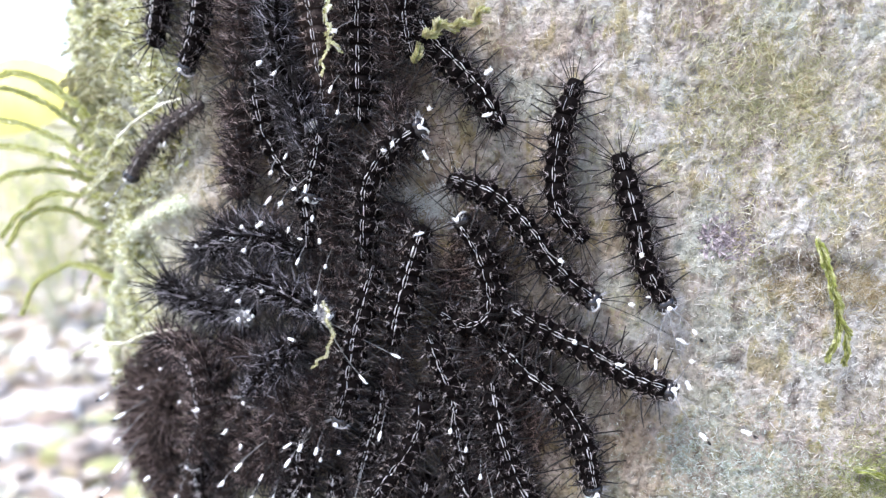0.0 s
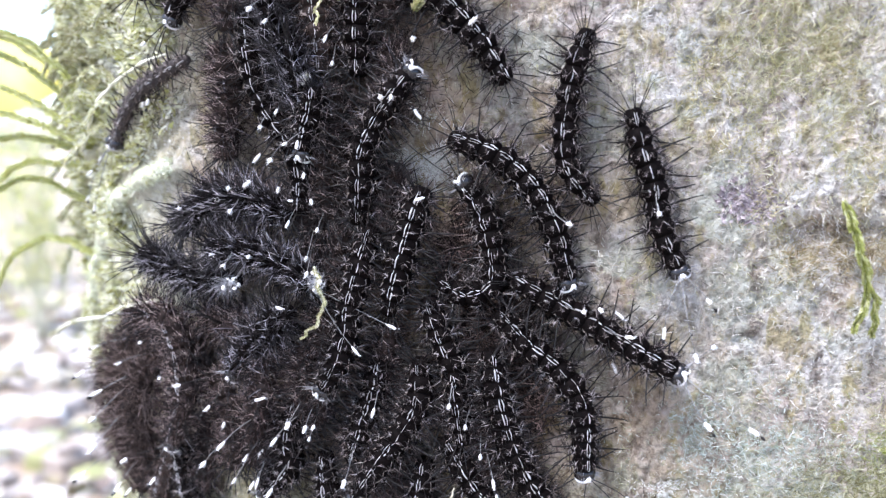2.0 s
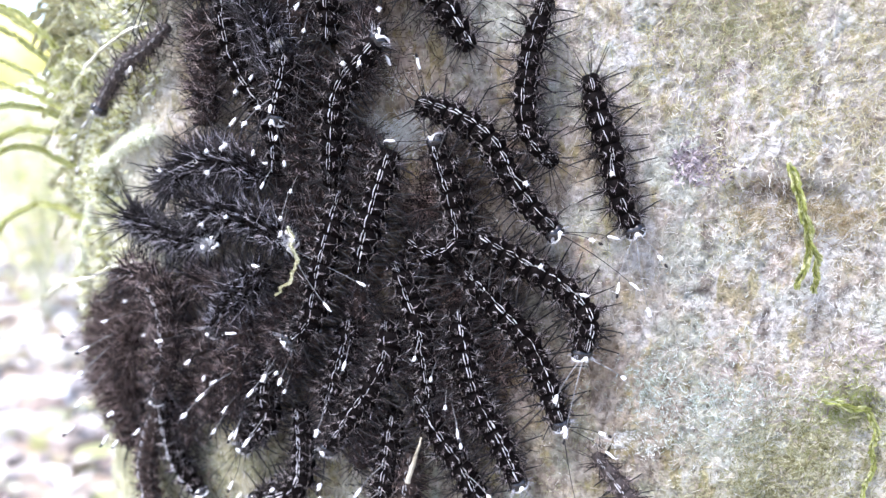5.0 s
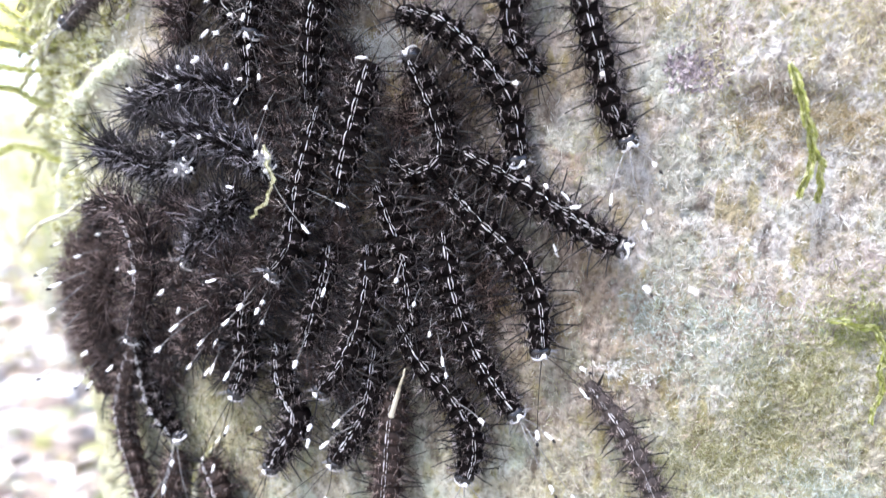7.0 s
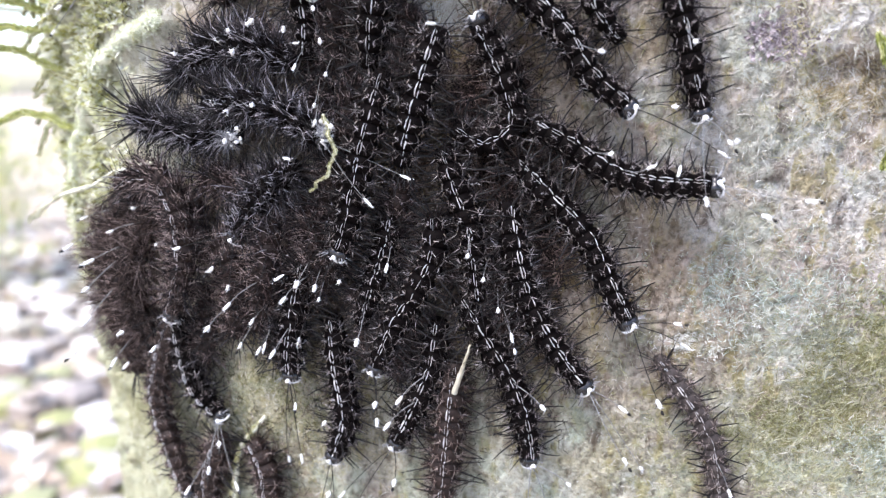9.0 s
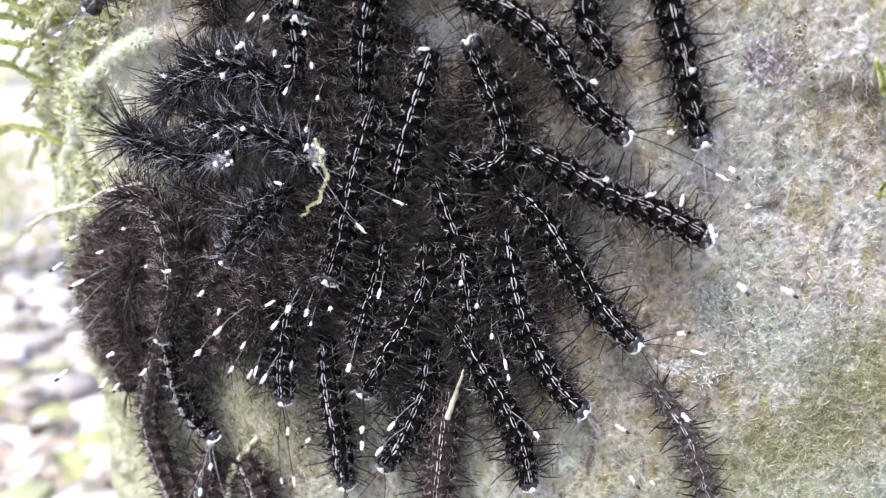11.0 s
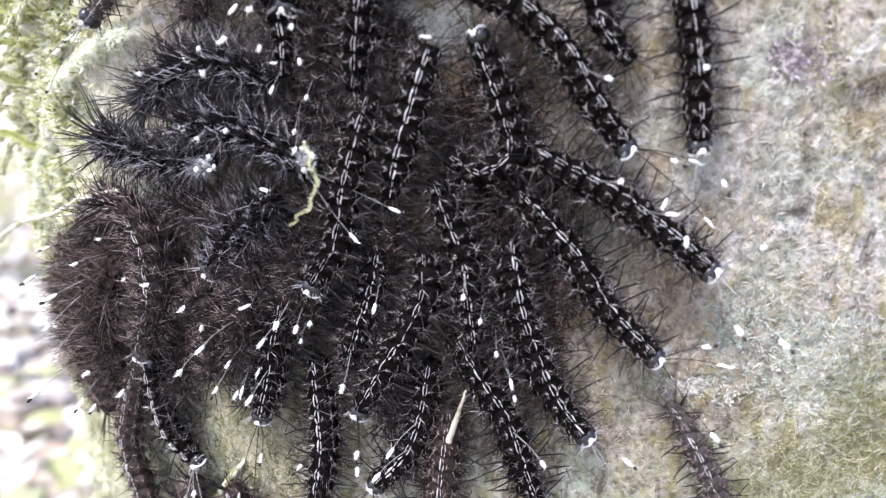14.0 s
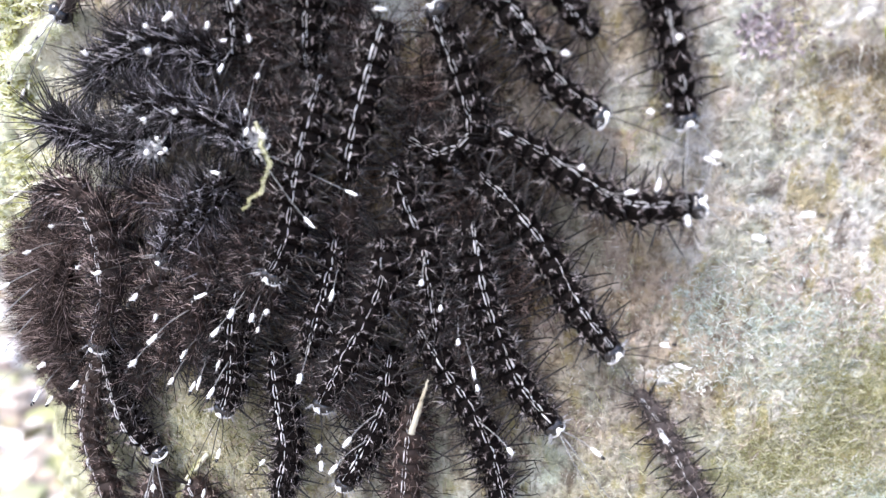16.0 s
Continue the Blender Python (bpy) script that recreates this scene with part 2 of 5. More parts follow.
    l.new(vein.outputs["Fac"], add.inputs[0]); l.new(fine.outputs["Fac"], add.inputs[1])
    bump(n, l, add.outputs[0], b, 1.0, 0.003)
    return m


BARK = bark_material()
RIDGEBARK = grainy("ridge_bark", (0.3, 0.31, 0.18), (0.74, 0.75, 0.62), 420, 0.85, 0.15, 0.8, 0.0008)
SOIL = grainy("forest_soil", (0.27, 0.2, 0.15), (0.56, 0.5, 0.42), 9, 0.9, 0.1, 0.5, 0.02)


# ---------------------------------------------------------------- mesh helpers
class Bits:
    """Vertices and faces gathered for one mesh."""

    def __init__(self):
        self.v, self.f = [], []

    def tube(self, pts, radii, sides=3, close=True):
        pts = [Vector(p) for p in pts]
        side = (pts[-1] - pts[0]).orthogonal().normalized()
        start = len(self.v)
        for i, (p, r) in enumerate(zip(pts, radii)):
            t = (pts[min(i + 1, len(pts) - 1)] - pts[max(i - 1, 0)]).normalized()
            u = (side - t * side.dot(t)).normalized()
            w = t.cross(u)
            for k in range(sides):
                a = 2 * math.pi * k / sides
                self.v.append(p + (u * math.cos(a) + w * math.sin(a)) * r)
        for i in range(len(pts) - 1):
            for k in range(sides):
                a, b = start + i * sides + k, start + i * sides + (k + 1) % sides
                self.f.append((a, b, b + sides, a + sides))
        if close:
            self.f.append(tuple(range(start + sides - 1, start - 1, -1)))
            self.f.append(tuple(range(len(self.v) - sides, len(self.v))))

    def hair(self, base, way, length, bend, r):
        """A tapered, slightly bent bristle."""
        s = way.orthogonal().normalized()
        w = way.cross(s)
        start = len(self.v)
        mid = base + way * length * 0.5 + bend * length * 0.12
        for c, q in ((base, r), (mid, r * 0.75)):
            for k in range(3):
                a = 2.094 * k
                self.v.append(c + (s * math.cos(a) + w * math.sin(a)) * q)
        self.v.append(base + way * length + bend * length * 0.4)
        for k in range(3):
            j = (k + 1) % 3
            self.f.append((start + k, start + j, start + 3 + j, start + 3 + k))
            self.f.append((start + 3 + k, start + 3 + j, start + 6))

    def spike(self, base, way, length, r):
        """A short straight bristle."""
        s = way.orthogonal().normalized() * r
        w = way.cross(s)
        start = len(self.v)
        self.v += [base + s, base - s * 0.5 + w * 0.87, base - s * 0.5 - w * 0.87, base + way * length]
        self.f += [(start, start + 1, start + 3), (start + 1, start + 2, start + 3), (start + 2, start, start + 3)]

    def barbed(self, base, way, length, droop, r, rng):
        """A stiff spine set with tiny barbs."""
        line = [base + way * length * t + droop * length * t * t for t in (0, 0.35, 0.7, 1.0)]
        self.tube(line, [r, r * 0.85, r * 0.65, r * 0.3], 3, False)
        for i in range(6):
            t = 0.2 + 0.14 * i
            out = Vector([rng.uniform(-1, 1) for _ in range(3)])
            self.spike(base + way * length * t + droop * length * t * t, (way + out).normalized(), length * rng.uniform(0.1, 0.17), r * 0.5)

    def leaf(self, base, way, up, length, width, cup=0.15):
        side = way.cross(up).normalized()
        nn = side.cross(way)
        s = len(self.v)
        self.v += [base, base + way * length * 0.45 + side * width / 2 + nn * width * cup, base + way * length * 0.45 - side * width / 2 + nn * width * cup,
                   base + way * length + nn * length * 0.1, base + way * length * 0.5 - nn * width * 0.12]
        self.f += [(s, s + 1, s + 4), (s + 1, s + 3, s + 4), (s + 3, s + 2, s + 4), (s + 2, s, s + 4)]

    def blob(self, c, rx, rng, sides=6, rings=4, squash=1.0):
        s = len(self.v)
        self.v.append(c + Vector((0, 0, rx * squash)))
        for i in range(1, rings):
            th = math.pi * i / rings
            for k in range(sides):
                a = 2 * math.pi * k / sides
                q = rx * rng.uniform(0.8, 1.2)
                self.v.append(c + Vector((math.cos(a) * math.sin(th) * q, math.sin(a) * math.sin(th) * q, math.cos(th) * rx * squash)))
        self.v.append(c - Vector((0, 0, rx * squash)))
        for k in range(sides):
            j = (k + 1) % sides
            self.f.append((s, s + 1 + k, s + 1 + j))
            for i in range(rings - 2):
                a, b = s + 1 + i * sides + k, s + 1 + i * sides + j
                self.f.append((a, a + sides, b + sides, b))
            e = s + 1 + (rings - 2) * sides
            self.f.append((len(self.v) - 1, e + j, e + k))

    def mesh(self, name, material, smooth=True):
        me = bpy.data.meshes.new(name)
        me.from_pydata([tuple(p) for p in self.v], [], self.f)
        me.materials.append(material)
        if smooth:
            me.polygons.foreach_set("use_smooth", [True] * len(me.polygons))
        me.update()
        return me


def child(name, me, parent, m=None, scale=None, label=""):
    ob = new(name, me)
    ob.parent = parent
    if m is not None:
        ob.matrix_basis = m
    if scale is not None:
        ob.scale = scale
    if label:
        ob["label"] = label
    return ob


def bark_point(s, z, h=0.0):
    """A place h cm off the bark, s cm along it from its middle and z cm above the colony's level, and the way out of the bark."""
    if s < -3.5:
        a = (-3.5 - s) / 11.0
        n = Vector((-math.sin(a), -math.cos(a), 0))
        p = Vector((-3.5, 11.0, 0)) + n * (11.0 + h)
    else:
        n = Vector((0, -1, 0))
        p = Vector((s, -h, 0))
    return Vector((p.x * CM, p.y * CM, LEVEL + z * CM)), n


def spline(pts, steps=14):
    """A smooth line through the points."""
    pts = [Vector(p) for p in pts]
    q = [pts[0] * 2 - pts[1], *pts, pts[-1] * 2 - pts[-2]]
    out = []
    for i in range(1, len(q) - 2):
        a, b, c, d = q[i - 1:i + 3]
        for k in range(steps):
            t = k / steps
            out.append(0.5 * ((2 * b) + (c - a) * t + (2 * a - 5 * b + 4 * c - d) * t * t + (3 * b - a - 3 * c + d) * t ** 3))
    return out + [pts[-1]]


def along(line, d):
    """The place and the way at d along a line; past its end it runs straight on."""
    for a, b in zip(line, line[1:]):
        k = (b - a).length
        if d <= k:
            return a + (b - a) * (d / k if k else 0), (b - a).normalized()
        d -= k
    way = (line[-1] - line[-3]).normalized()
    return line[-1] + way * d, way


# ---------------------------------------------------------------- tree trunk and ground
def smooth(a, b, x):
    t = min(1.0, max(0.0, (x - a) / (b - a)))
    return t * t * (3 - 2 * t)


RIDGE = [(-12.3, -2.4), (-11.9, -1.4), (-11.5, -0.3), (-10.9, 0.6), (-10.2, 1.35), (-9.4, 1.9), (-8.3, 2.35), (-7.2, 2.65), (-6.5, 2.8)]


def relief(s, z):
    """Height of the bark's unevenness in cm: lumps, wrinkles, a ledge and a hollow."""
    d = -0.1 + 0.16 * noise.noise((s * 0.35, z * 0.28, 1.7)) + 0.07 * noise.noise((s * 1.3, z * 1.0, 5.2)) + 0.06 * noise.noise((s * 3.6, z * 3.2, 9.1)) + (0.05 + 0.05 * smooth(2, 4.5, abs(s + 0.5))) * noise.noise((s * 8, z * 7, 3.3))
    right = smooth(4.9, 5.5, s) * (1 - smooth(6.3, 8.0, s))
    edge = 1.62 + 0.22 * noise.noise((s * 1.6, 0, 4))
    d += right * (0.16 * smooth(edge - 0.05, edge + 0.12, z) * (1 - smooth(edge + 0.1, edge + 2.5, z)) - 0.14 * math.exp(-((z - edge + 0.28) / 0.3) ** 2))
    d -= 0.4 * math.exp(-((s - 7.9) / 0.45) ** 2 - ((z + 2.75) / 0.4) ** 2)
    d -= 0.05 * math.exp(-((z + 0.55 - 0.12 * noise.noise((s * 0.8, 1, 1))) / 0.05) ** 2) * smooth(3.9, 4.4, s) * (1 - smooth(5.6, 6.2, s))
    d -= 0.3 * math.exp(-((s - 6.35) / 0.4) ** 2 - ((z + 4.5) / 0.6) ** 2)
    near = 9.0
    for (s1, z1), (s2, z2) in zip(RIDGE, RIDGE[1:]):
        t = max(0.0, min(1.0, ((s - s1) * (s2 - s1) + (z - z1) * (z2 - z1)) / ((s2 - s1) ** 2 + (z2 - z1) ** 2)))
        near = min(near, math.hypot(s - s1 - t * (s2 - s1), z - z1 - t * (z2 - z1)))
    if near < 1.5:
        wide = 0.3 * (1 + 0.6 * noise.noise((s * 1.1, z * 1.1, 2.0)))
        d += 0.4 * (0.46 + 0.16 * noise.noise((s * 2.2, z * 2.2, 6.0))) * math.exp(-(near / wide) ** 2)
    d -= 0.45 * math.exp(-((s + 8.3) / 0.6) ** 2 - ((z - 3.75) / 0.32) ** 2) + 0.3 * math.exp(-((s + 8.9) / 0.3) ** 2 - ((z - 1.2) / 0.5) ** 2)
    left = smooth(-8.5, -11, s)
    d += left * (0.4 * noise.noise((s * 0.9, z * 0.8, 12.0)) + 0.25 * noise.noise((s * 2.3, z * 2.1, 15.0)))
    return d


def trunk():
    arc = 11.0 * math.pi / 2
    lap = 2 * (16.5 + 7) + 4 * arc
    s0 = -3.5 - arc
    ss, s = [], s0
    while s < s0 + lap - 0.4:
        ss.append(s)
        s += 0.08 if -14 < s < 10 else 1.3
    zz, z = [], -120.0
    while z < 170:
        zz.append(z)
        z += 0.08 if -9.5 < z < 8.5 else 3.0 if abs(z) < 30 else 9.0

    def section(s):
        u = s - s0
        corners = [(-3.5, 11, math.pi), (13, 11, 1.5 * math.pi), (13, 18, 0.0), (-3.5, 18, 0.5 * math.pi)]
        for (cx, cy, a0), straight in zip(corners, (16.5, 7, 16.5, 7)):
            if u <= arc:
                a = a0 + u / 11.0
                return Vector((cx + 11 * math.cos(a), cy + 11 * math.sin(a), 0)), Vector((math.cos(a), math.sin(a), 0))
            u -= arc
            a = a0 + math.pi / 2
            n = Vector((math.cos(a), math.sin(a), 0))
            if u <= straight:
                return Vector((cx, cy, 0)) + n * 11 + Vector((-n.y, n.x, 0)) * u, n
            u -= straight
        return section(s0)

    verts, faces = [], []
    sec = [section(s) for s in ss]
    for z in zz:
        flare = 6.0 * math.exp(-(z + 120) / 18.0)
        for s, (p, n) in zip(ss, sec):
            d = relief(s, z) + flare
            verts.append(((p.x + n.x * d) * CM, (p.y + n.y * d) * CM, LEVEL + z * CM))
    w = len(ss)
    for j in range(len(zz) - 1):
        for i in range(w):
            k = (i + 1) % w
            faces.append((j * w + i, j * w + k, (j + 1) * w + k, (j + 1) * w + i))
    faces.append(tuple(range((len(zz) - 1) * w, len(zz) * w)))
    me = bpy.data.meshes.new("tree_trunk")
    me.from_pydata(verts, [], faces)
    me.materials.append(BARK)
    me.polygons.foreach_set("use_smooth", [True] * len(me.polygons))
    tree = tagged(new("tree_trunk", me), "thick tree trunk with pale lichened and mossy bark", "tree trunk")
    bark_ridge(tree)
    bark_plate(tree)


def bark_ridge(tree):
    """The rounded, winding ridge on the trunk's flank, overhanging on its lower side."""
    b = Bits()
    line = spline([bark_point(s, z, relief(s, z) - 0.03)[0] for s, z in RIDGE], 26)
    n = len(line)
    wide = [(0.17 + 0.12 * noise.noise((i * 0.05, 2, 4)) + 0.05 * noise.noise((i * 0.3, 6, 4))) * CM * min(1.0, 0.3 + 0.06 * min(i, n - 1 - i)) for i in range(n)]
    b.tube(line, wide, 16)
    b.v = [v + Vector((noise.noise(v * 260), noise.noise(v * 260 + Vector((7, 0, 0))), noise.noise(v * 260 + Vector((0, 7, 0))))) * 0.0009 + Vector((noise.noise(v * 900), 0, noise.noise(v * 900 + Vector((0, 5, 0))))) * 0.0004 for v in b.v]
    child("bark_ridge", b.mesh("bark_ridge", RIDGEBARK), tree, label="winding pale lichen-covered ridge of bark")
    rng = random.Random(19)
    b = Bits()
    for i in range(9000):
        k = rng.randrange(4, n - 4)
        way = (line[k + 1] - line[k]).normalized()
        out = Vector([rng.gauss(0, 1) for _ in range(3)])
        out = (out - way * out.dot(way)).normalized()
        if out.y > 0.3:
            continue
        lay = (way * rng.uniform(-1, 1) + out.cross(way) * rng.uniform(-1, 1) + out * rng.uniform(0.1, 0.7)).normalized()
        b.spike(line[k] + out * wide[k] * 0.98, lay, 0.001 * rng.uniform(0.4, 1.6), rng.uniform(0.00005, 0.0001))
    child("ridge_lichen", b.mesh("ridge_lichen", RIDGEM, False), tree, label="pale lime lichen along a winding ridge")["kind"] = "stuff"


def bark_plate(tree):
    """A thin plate of bark with a raised, ragged edge towards the colony."""
    m, n = 46, 60
    b = Bits()
    for j in range(n):
        z = -3.5 + 2.6 * j / (n - 1)
        edge = 2.86 + 0.07 * noise.noise((z * 2.2, 3, 8)) + 0.03 * noise.noise((z * 9, 1, 8))
        rim = smooth(-3.5, -3.15, z) * (1 - smooth(-1.3, -0.95, z))
        for i in range(m):
            u = i / (m - 1)
            s = edge + 1.9 * u
            lift = 0.1 * rim * (1 - smooth(0.15, 0.9, u)) - 0.03 - (0.12 if i == 0 else 0)
            p, _ = bark_point(s, z, relief(s, z) + lift)
            b.v.append(p)
    for j in range(n - 1):
        for i in range(m - 1):
            b.f.append((j * m + i, j * m + i + 1, (j + 1) * m + i + 1, (j + 1) * m + i))
    child("bark_plate", b.mesh("bark_plate", BARK), tree, label="thin lifted plate of pale bark")


def fleck(b, s, z, rng, size, upright, slim=0.25, wide=0.7):
    """One tiny moss or lichen lobe on the bark."""
    p, n = bark_point(s, z, relief(s, z) - 0.012)
    side = Vector((0, 0, 1)).cross(n)
    a = rng.uniform(0, 6.283)
    way = (side * math.cos(a) + Vector((0, 0, 1)) * math.sin(a) + n * rng.uniform(0.05, 2 * upright)).normalized()
    b.leaf(p, way, (n + side * rng.uniform(-0.8, 0.8) + Vector((0, 0, rng.uniform(-0.8, 0.8)))).normalized(), size, size * rng.uniform(slim, wide), rng.uniform(-0.4, 0.5))


def thread(b, s, z, rng, size):
    """A curved thread of moss or lichen, lying loosely on the bark."""
    p, n = bark_point(s, z, relief(s, z) - 0.01)
    side = Vector((0, 0, 1)).cross(n)
    a = rng.uniform(0, 6.283)
    way = (side * math.cos(a) + Vector((0, 0, 1)) * math.sin(a) + n * rng.uniform(0.05, 0.6)).normalized()
    c = a + rng.choice((-1.57, 1.57))
    b.hair(p, way, size, (side * math.cos(c) + Vector((0, 0, 1)) * math.sin(c) - n * rng.uniform(0.0, 1.2)) * rng.uniform(0.2, 1.5), rng.uniform(0.00004, 0.000085))


def felt():
    """The low felt on the bark: tiny lobes, and fine fibres that turn from grey to yellow-green in streaks."""
    rng = random.Random(5)
    lobes, fibres, green = Bits(), Bits(), Bits()
    for i in range(122000):
        s, z = rng.uniform(-13, 9.5), rng.uniform(-8.5, 8)
        if s < 2 and rng.random() < 0.6 or noise.noise((s * 0.8, z * 0.8, 20)) + 0.8 * noise.noise((s * 3.4, z * 3.4, 7)) < rng.uniform(-0.9, 0.35):
            continue
        streak = 0.75 * noise.noise((s * 1.5, z * 0.45, 44)) + 0.6 * noise.noise((s * 4.5, z * 1.6, 47)) + 0.16 * smooth(1.5, 4.5, abs(z)) - 0.12
        if streak > rng.uniform(0.0, 0.2):
            thread(green, s, z, rng, 0.001 * rng.uniform(0.8, 2.8))
        elif rng.random() < 0.35:
            fleck(lobes, s, z, rng, 0.001 * rng.uniform(0.25, 0.65), 0.25)
        else:
            thread(fibres, s, z, rng, 0.001 * rng.uniform(0.8, 3.0))
    tagged(new("lichen_felt", lobes.mesh("lichen_felt", FIBRE, False)), "felt of tiny pale lichen and moss lobes covering the bark", "lichen", kind="stuff")
    tagged(new("lichen_fibres", fibres.mesh("lichen_fibres", FIBRE, False)), "fine pale lichen fibres matted on the bark", "lichen", kind="stuff")
    tagged(new("moss_streaks", green.mesh("moss_streaks", OLIVE, False)), "yellow-green moss fibres in streaks on the bark", "moss", kind="stuff")


def patch(name, cs, cz, rs, rz, count, material, label, seed, lo=0.0003, hi=0.001, upright=0.4, slim=0.2):
    """A ragged patch of one kind of lichen or moss on the bark."""
    rng = random.Random(seed)
    b = Bits()
    made = 0
    while made < count:
        u, w = rng.gauss(0, 0.5), rng.gauss(0, 0.5)
        s, z = cs + u * rs, cz + w * rz
        if noise.noise((s * 1.4, z * 1.4, seed)) < rng.uniform(-0.5, 0.3):
            continue
        made += 1
        if slim <= 0.1:
            thread(b, s, z, rng, rng.uniform(lo, hi) * 1.7)
        else:
            fleck(b, s, z, rng, rng.uniform(lo, hi), upright, slim, 3 * slim)
    tagged(new(name, b.mesh(name, material, False)), label, "lichen", kind="stuff")


def patches():
    patch("pale_lichen", 5.2, -2.6, 2.0, 1.4, 9000, TEAL, "pale grey-green crusty lichen on the bark", 3, 0.0003, 0.0009, 0.3, 0.1)
    patch("pale_lichen", 3.65, -2.3, 0.8, 0.8, 3500, TEAL, "pale grey-green crusty lichen along a raised edge of bark", 45, 0.0004, 0.0012, 0.3, 0.08)
    for k, (s, z) in enumerate([(4.07, -3.61), (4.77, -2.98), (3.35, -3.55), (6.3, -4.4)]):
        patch("lichen_crumb", s, z, 0.15, 0.14, 420, CHALK, "small white crust of lichen on the bark", 50 + k, 0.0003, 0.0007, 0.25)
    patch("web_patch", -1.0, 2.9, 0.55, 0.65, 1800, CHALK, "pale web of silk and lichen threads between the caterpillars", 49, 0.0006, 0.0018, 0.3, 0.05)
    patch("ochre_moss", 5.3, 4.6, 1.9, 2.2, 4500, OLIVE, "straw-coloured and yellow-green moss threads on the bark", 4, 0.0006, 0.0018, 0.3, 0.07)
    patch("ochre_moss", 7.6, 3.0, 1.6, 2.0, 3800, STRAW, "straw-coloured and yellow-green moss threads on the bark", 5, 0.0006, 0.0018, 0.3, 0.07)
    for k, (s, z, wide, tall) in enumerate([(4.25, 4.35, 0.28, 0.7), (3.85, 3.9, 0.25, 0.7), (5.8, 4.4, 0.3, 1.0), (6.2, 3.9, 0.22, 0.9), (6.75, 2.7, 0.4, 0.4), (5.1, 2.0, 0.4, 0.4), (4.7, 3.0, 0.35, 0.8), (5.2, 5.3, 0.3, 0.9)]):
        patch("moss_streak", s, z, wide * 1.5, tall * 1.2, 380, GOLD, "golden green moss threads in a streak down the bark", 80 + k, 0.0005, 0.0016, 0.35, 0.08)
    patch("purple_lichen", 4.75, 2.0, 0.42, 0.3, 2000, MAUVE, "dark mauve lichen spot on the bark", 6, 0.0005, 0.0014, 0.2)
    patch("green_moss", 5.5, -5.6, 3.0, 1.4, 8000, OLIVE, "yellow-green moss threads on the lower bark", 7, 0.0004, 0.0012, 0.35, 0.06)
    patch("brown_moss", 6.6, 1.05, 1.5, 0.45, 3500, RUST, "brown and ochre moss threads under a ledge of bark", 46, 0.0006, 0.0016, 0.3, 0.07)
    patch("dark_moss", 6.3, -4.5, 1.2, 1.2, 8000, FOREST, "dark olive moss threads in a hollow of the bark", 47, 0.0005, 0.0015, 0.3, 0.07)
    patch("dark_moss", 7.1, -3.3, 1.3, 0.8, 5000, FOREST, "dark olive moss threads round a hollow of the bark", 65, 0.0005, 0.0015, 0.3, 0.07)
    patch("dark_moss", 4.9, -5.2, 0.9, 0.6, 2500, FOREST, "dark olive moss threads on the lower bark", 61, 0.0005, 0.0015, 0.3, 0.07)
    patch("pale_lichen", 7.0, -5.4, 0.8, 0.6, 2500, TEAL, "pale grey-green crusty lichen on the bark", 62, 0.0004, 0.0012, 0.3, 0.08)
    patch("white_lichen", 3.45, -3.25, 0.5, 0.4, 900, CHALK, "white lichen threads at the foot of a bark plate", 63, 0.0004, 0.0012, 0.25, 0.06)
    patch("green_moss", -9.3, -6.2, 2.2, 1.6, 6000, OLIVE, "yellow-green moss threads on the trunk's flank", 64, 0.0006, 0.0018, 0.4, 0.08)
    patch("dark_moss", -4.4, -5.2, 1.6, 1.2, 5000, FOREST, "dark olive moss threads on the bark below the colony", 48, 0.0005, 0.0015, 0.3, 0.07)
    patch("white_lichen", 7.0, 0.5, 2.4, 2.4, 4500, CHALK, "white lichen threads on the bark", 8, 0.0004, 0.0011, 0.25, 0.06)
    patch("bright_moss", 7.6, -2.5, 0.9, 1.1, 2600, LIME, "bright green moss round a hollow in the bark", 43, 0.0005, 0.0014, 0.45, 0.1)
    patch("green_moss", -4.6, -5.6, 2.6, 1.3, 6500, STRAW, "yellow-green moss threads below the colony", 9, 0.0004, 0.0014, 0.4, 0.08)
    patch("flank_lichen", -9.0, 4.6, 1.8, 1.8, 6500, CHALK, "chalky pale lichen among moss on the trunk's flank", 40)
    patch("flank_lichen", -7.9, 4.7, 1.5, 1.6, 7000, CHALK, "chalky pale lichen between moss and colony", 42)
    patch("flank_lichen", -10.6, -1.5, 1.4, 1.8, 3000, CHALK, "chalky pale lichen on the trunk's flank", 41)


def moss_felt():
    """Small leaves of the moss cushion on the trunk's flank."""
    rng = random.Random(6)
    b = Bits()
    while len(b.v) < 5 * 27000:
        s, z = rng.uniform(-14, -6.5), rng.uniform(-3.5, 8)
        edge = -8.6 + 0.6 * (z - 2.5) * (1 if z > 2.5 else 0.4) + 1.2 * noise.noise((z * 0.6, 3, 1))
        if s > edge + rng.gauss(0, 0.6) or noise.noise((s * 1.1, z * 1.1, 31)) < rng.uniform(-0.25, 0.45):
            continue
        lift = relief(s, z)
        if s > -12 and lift - relief(s, z - 0.6) > 0.2:
            continue
        p, n = bark_point(s, z, lift + rng.uniform(-0.02, 0.2))
        way = (n * rng.uniform(0.1, 1) + Vector([rng.uniform(-1, 1) for _ in range(3)])).normalized()
        b.leaf(p, way, n, rng.uniform(0.0008, 0.0028), rng.uniform(0.0004, 0.0012))
    tagged(new("moss_cushion", b.mesh("moss_cushion", MOSS, False)), "low cushion of yellow-green moss on the trunk's flank", "moss", kind="stuff")


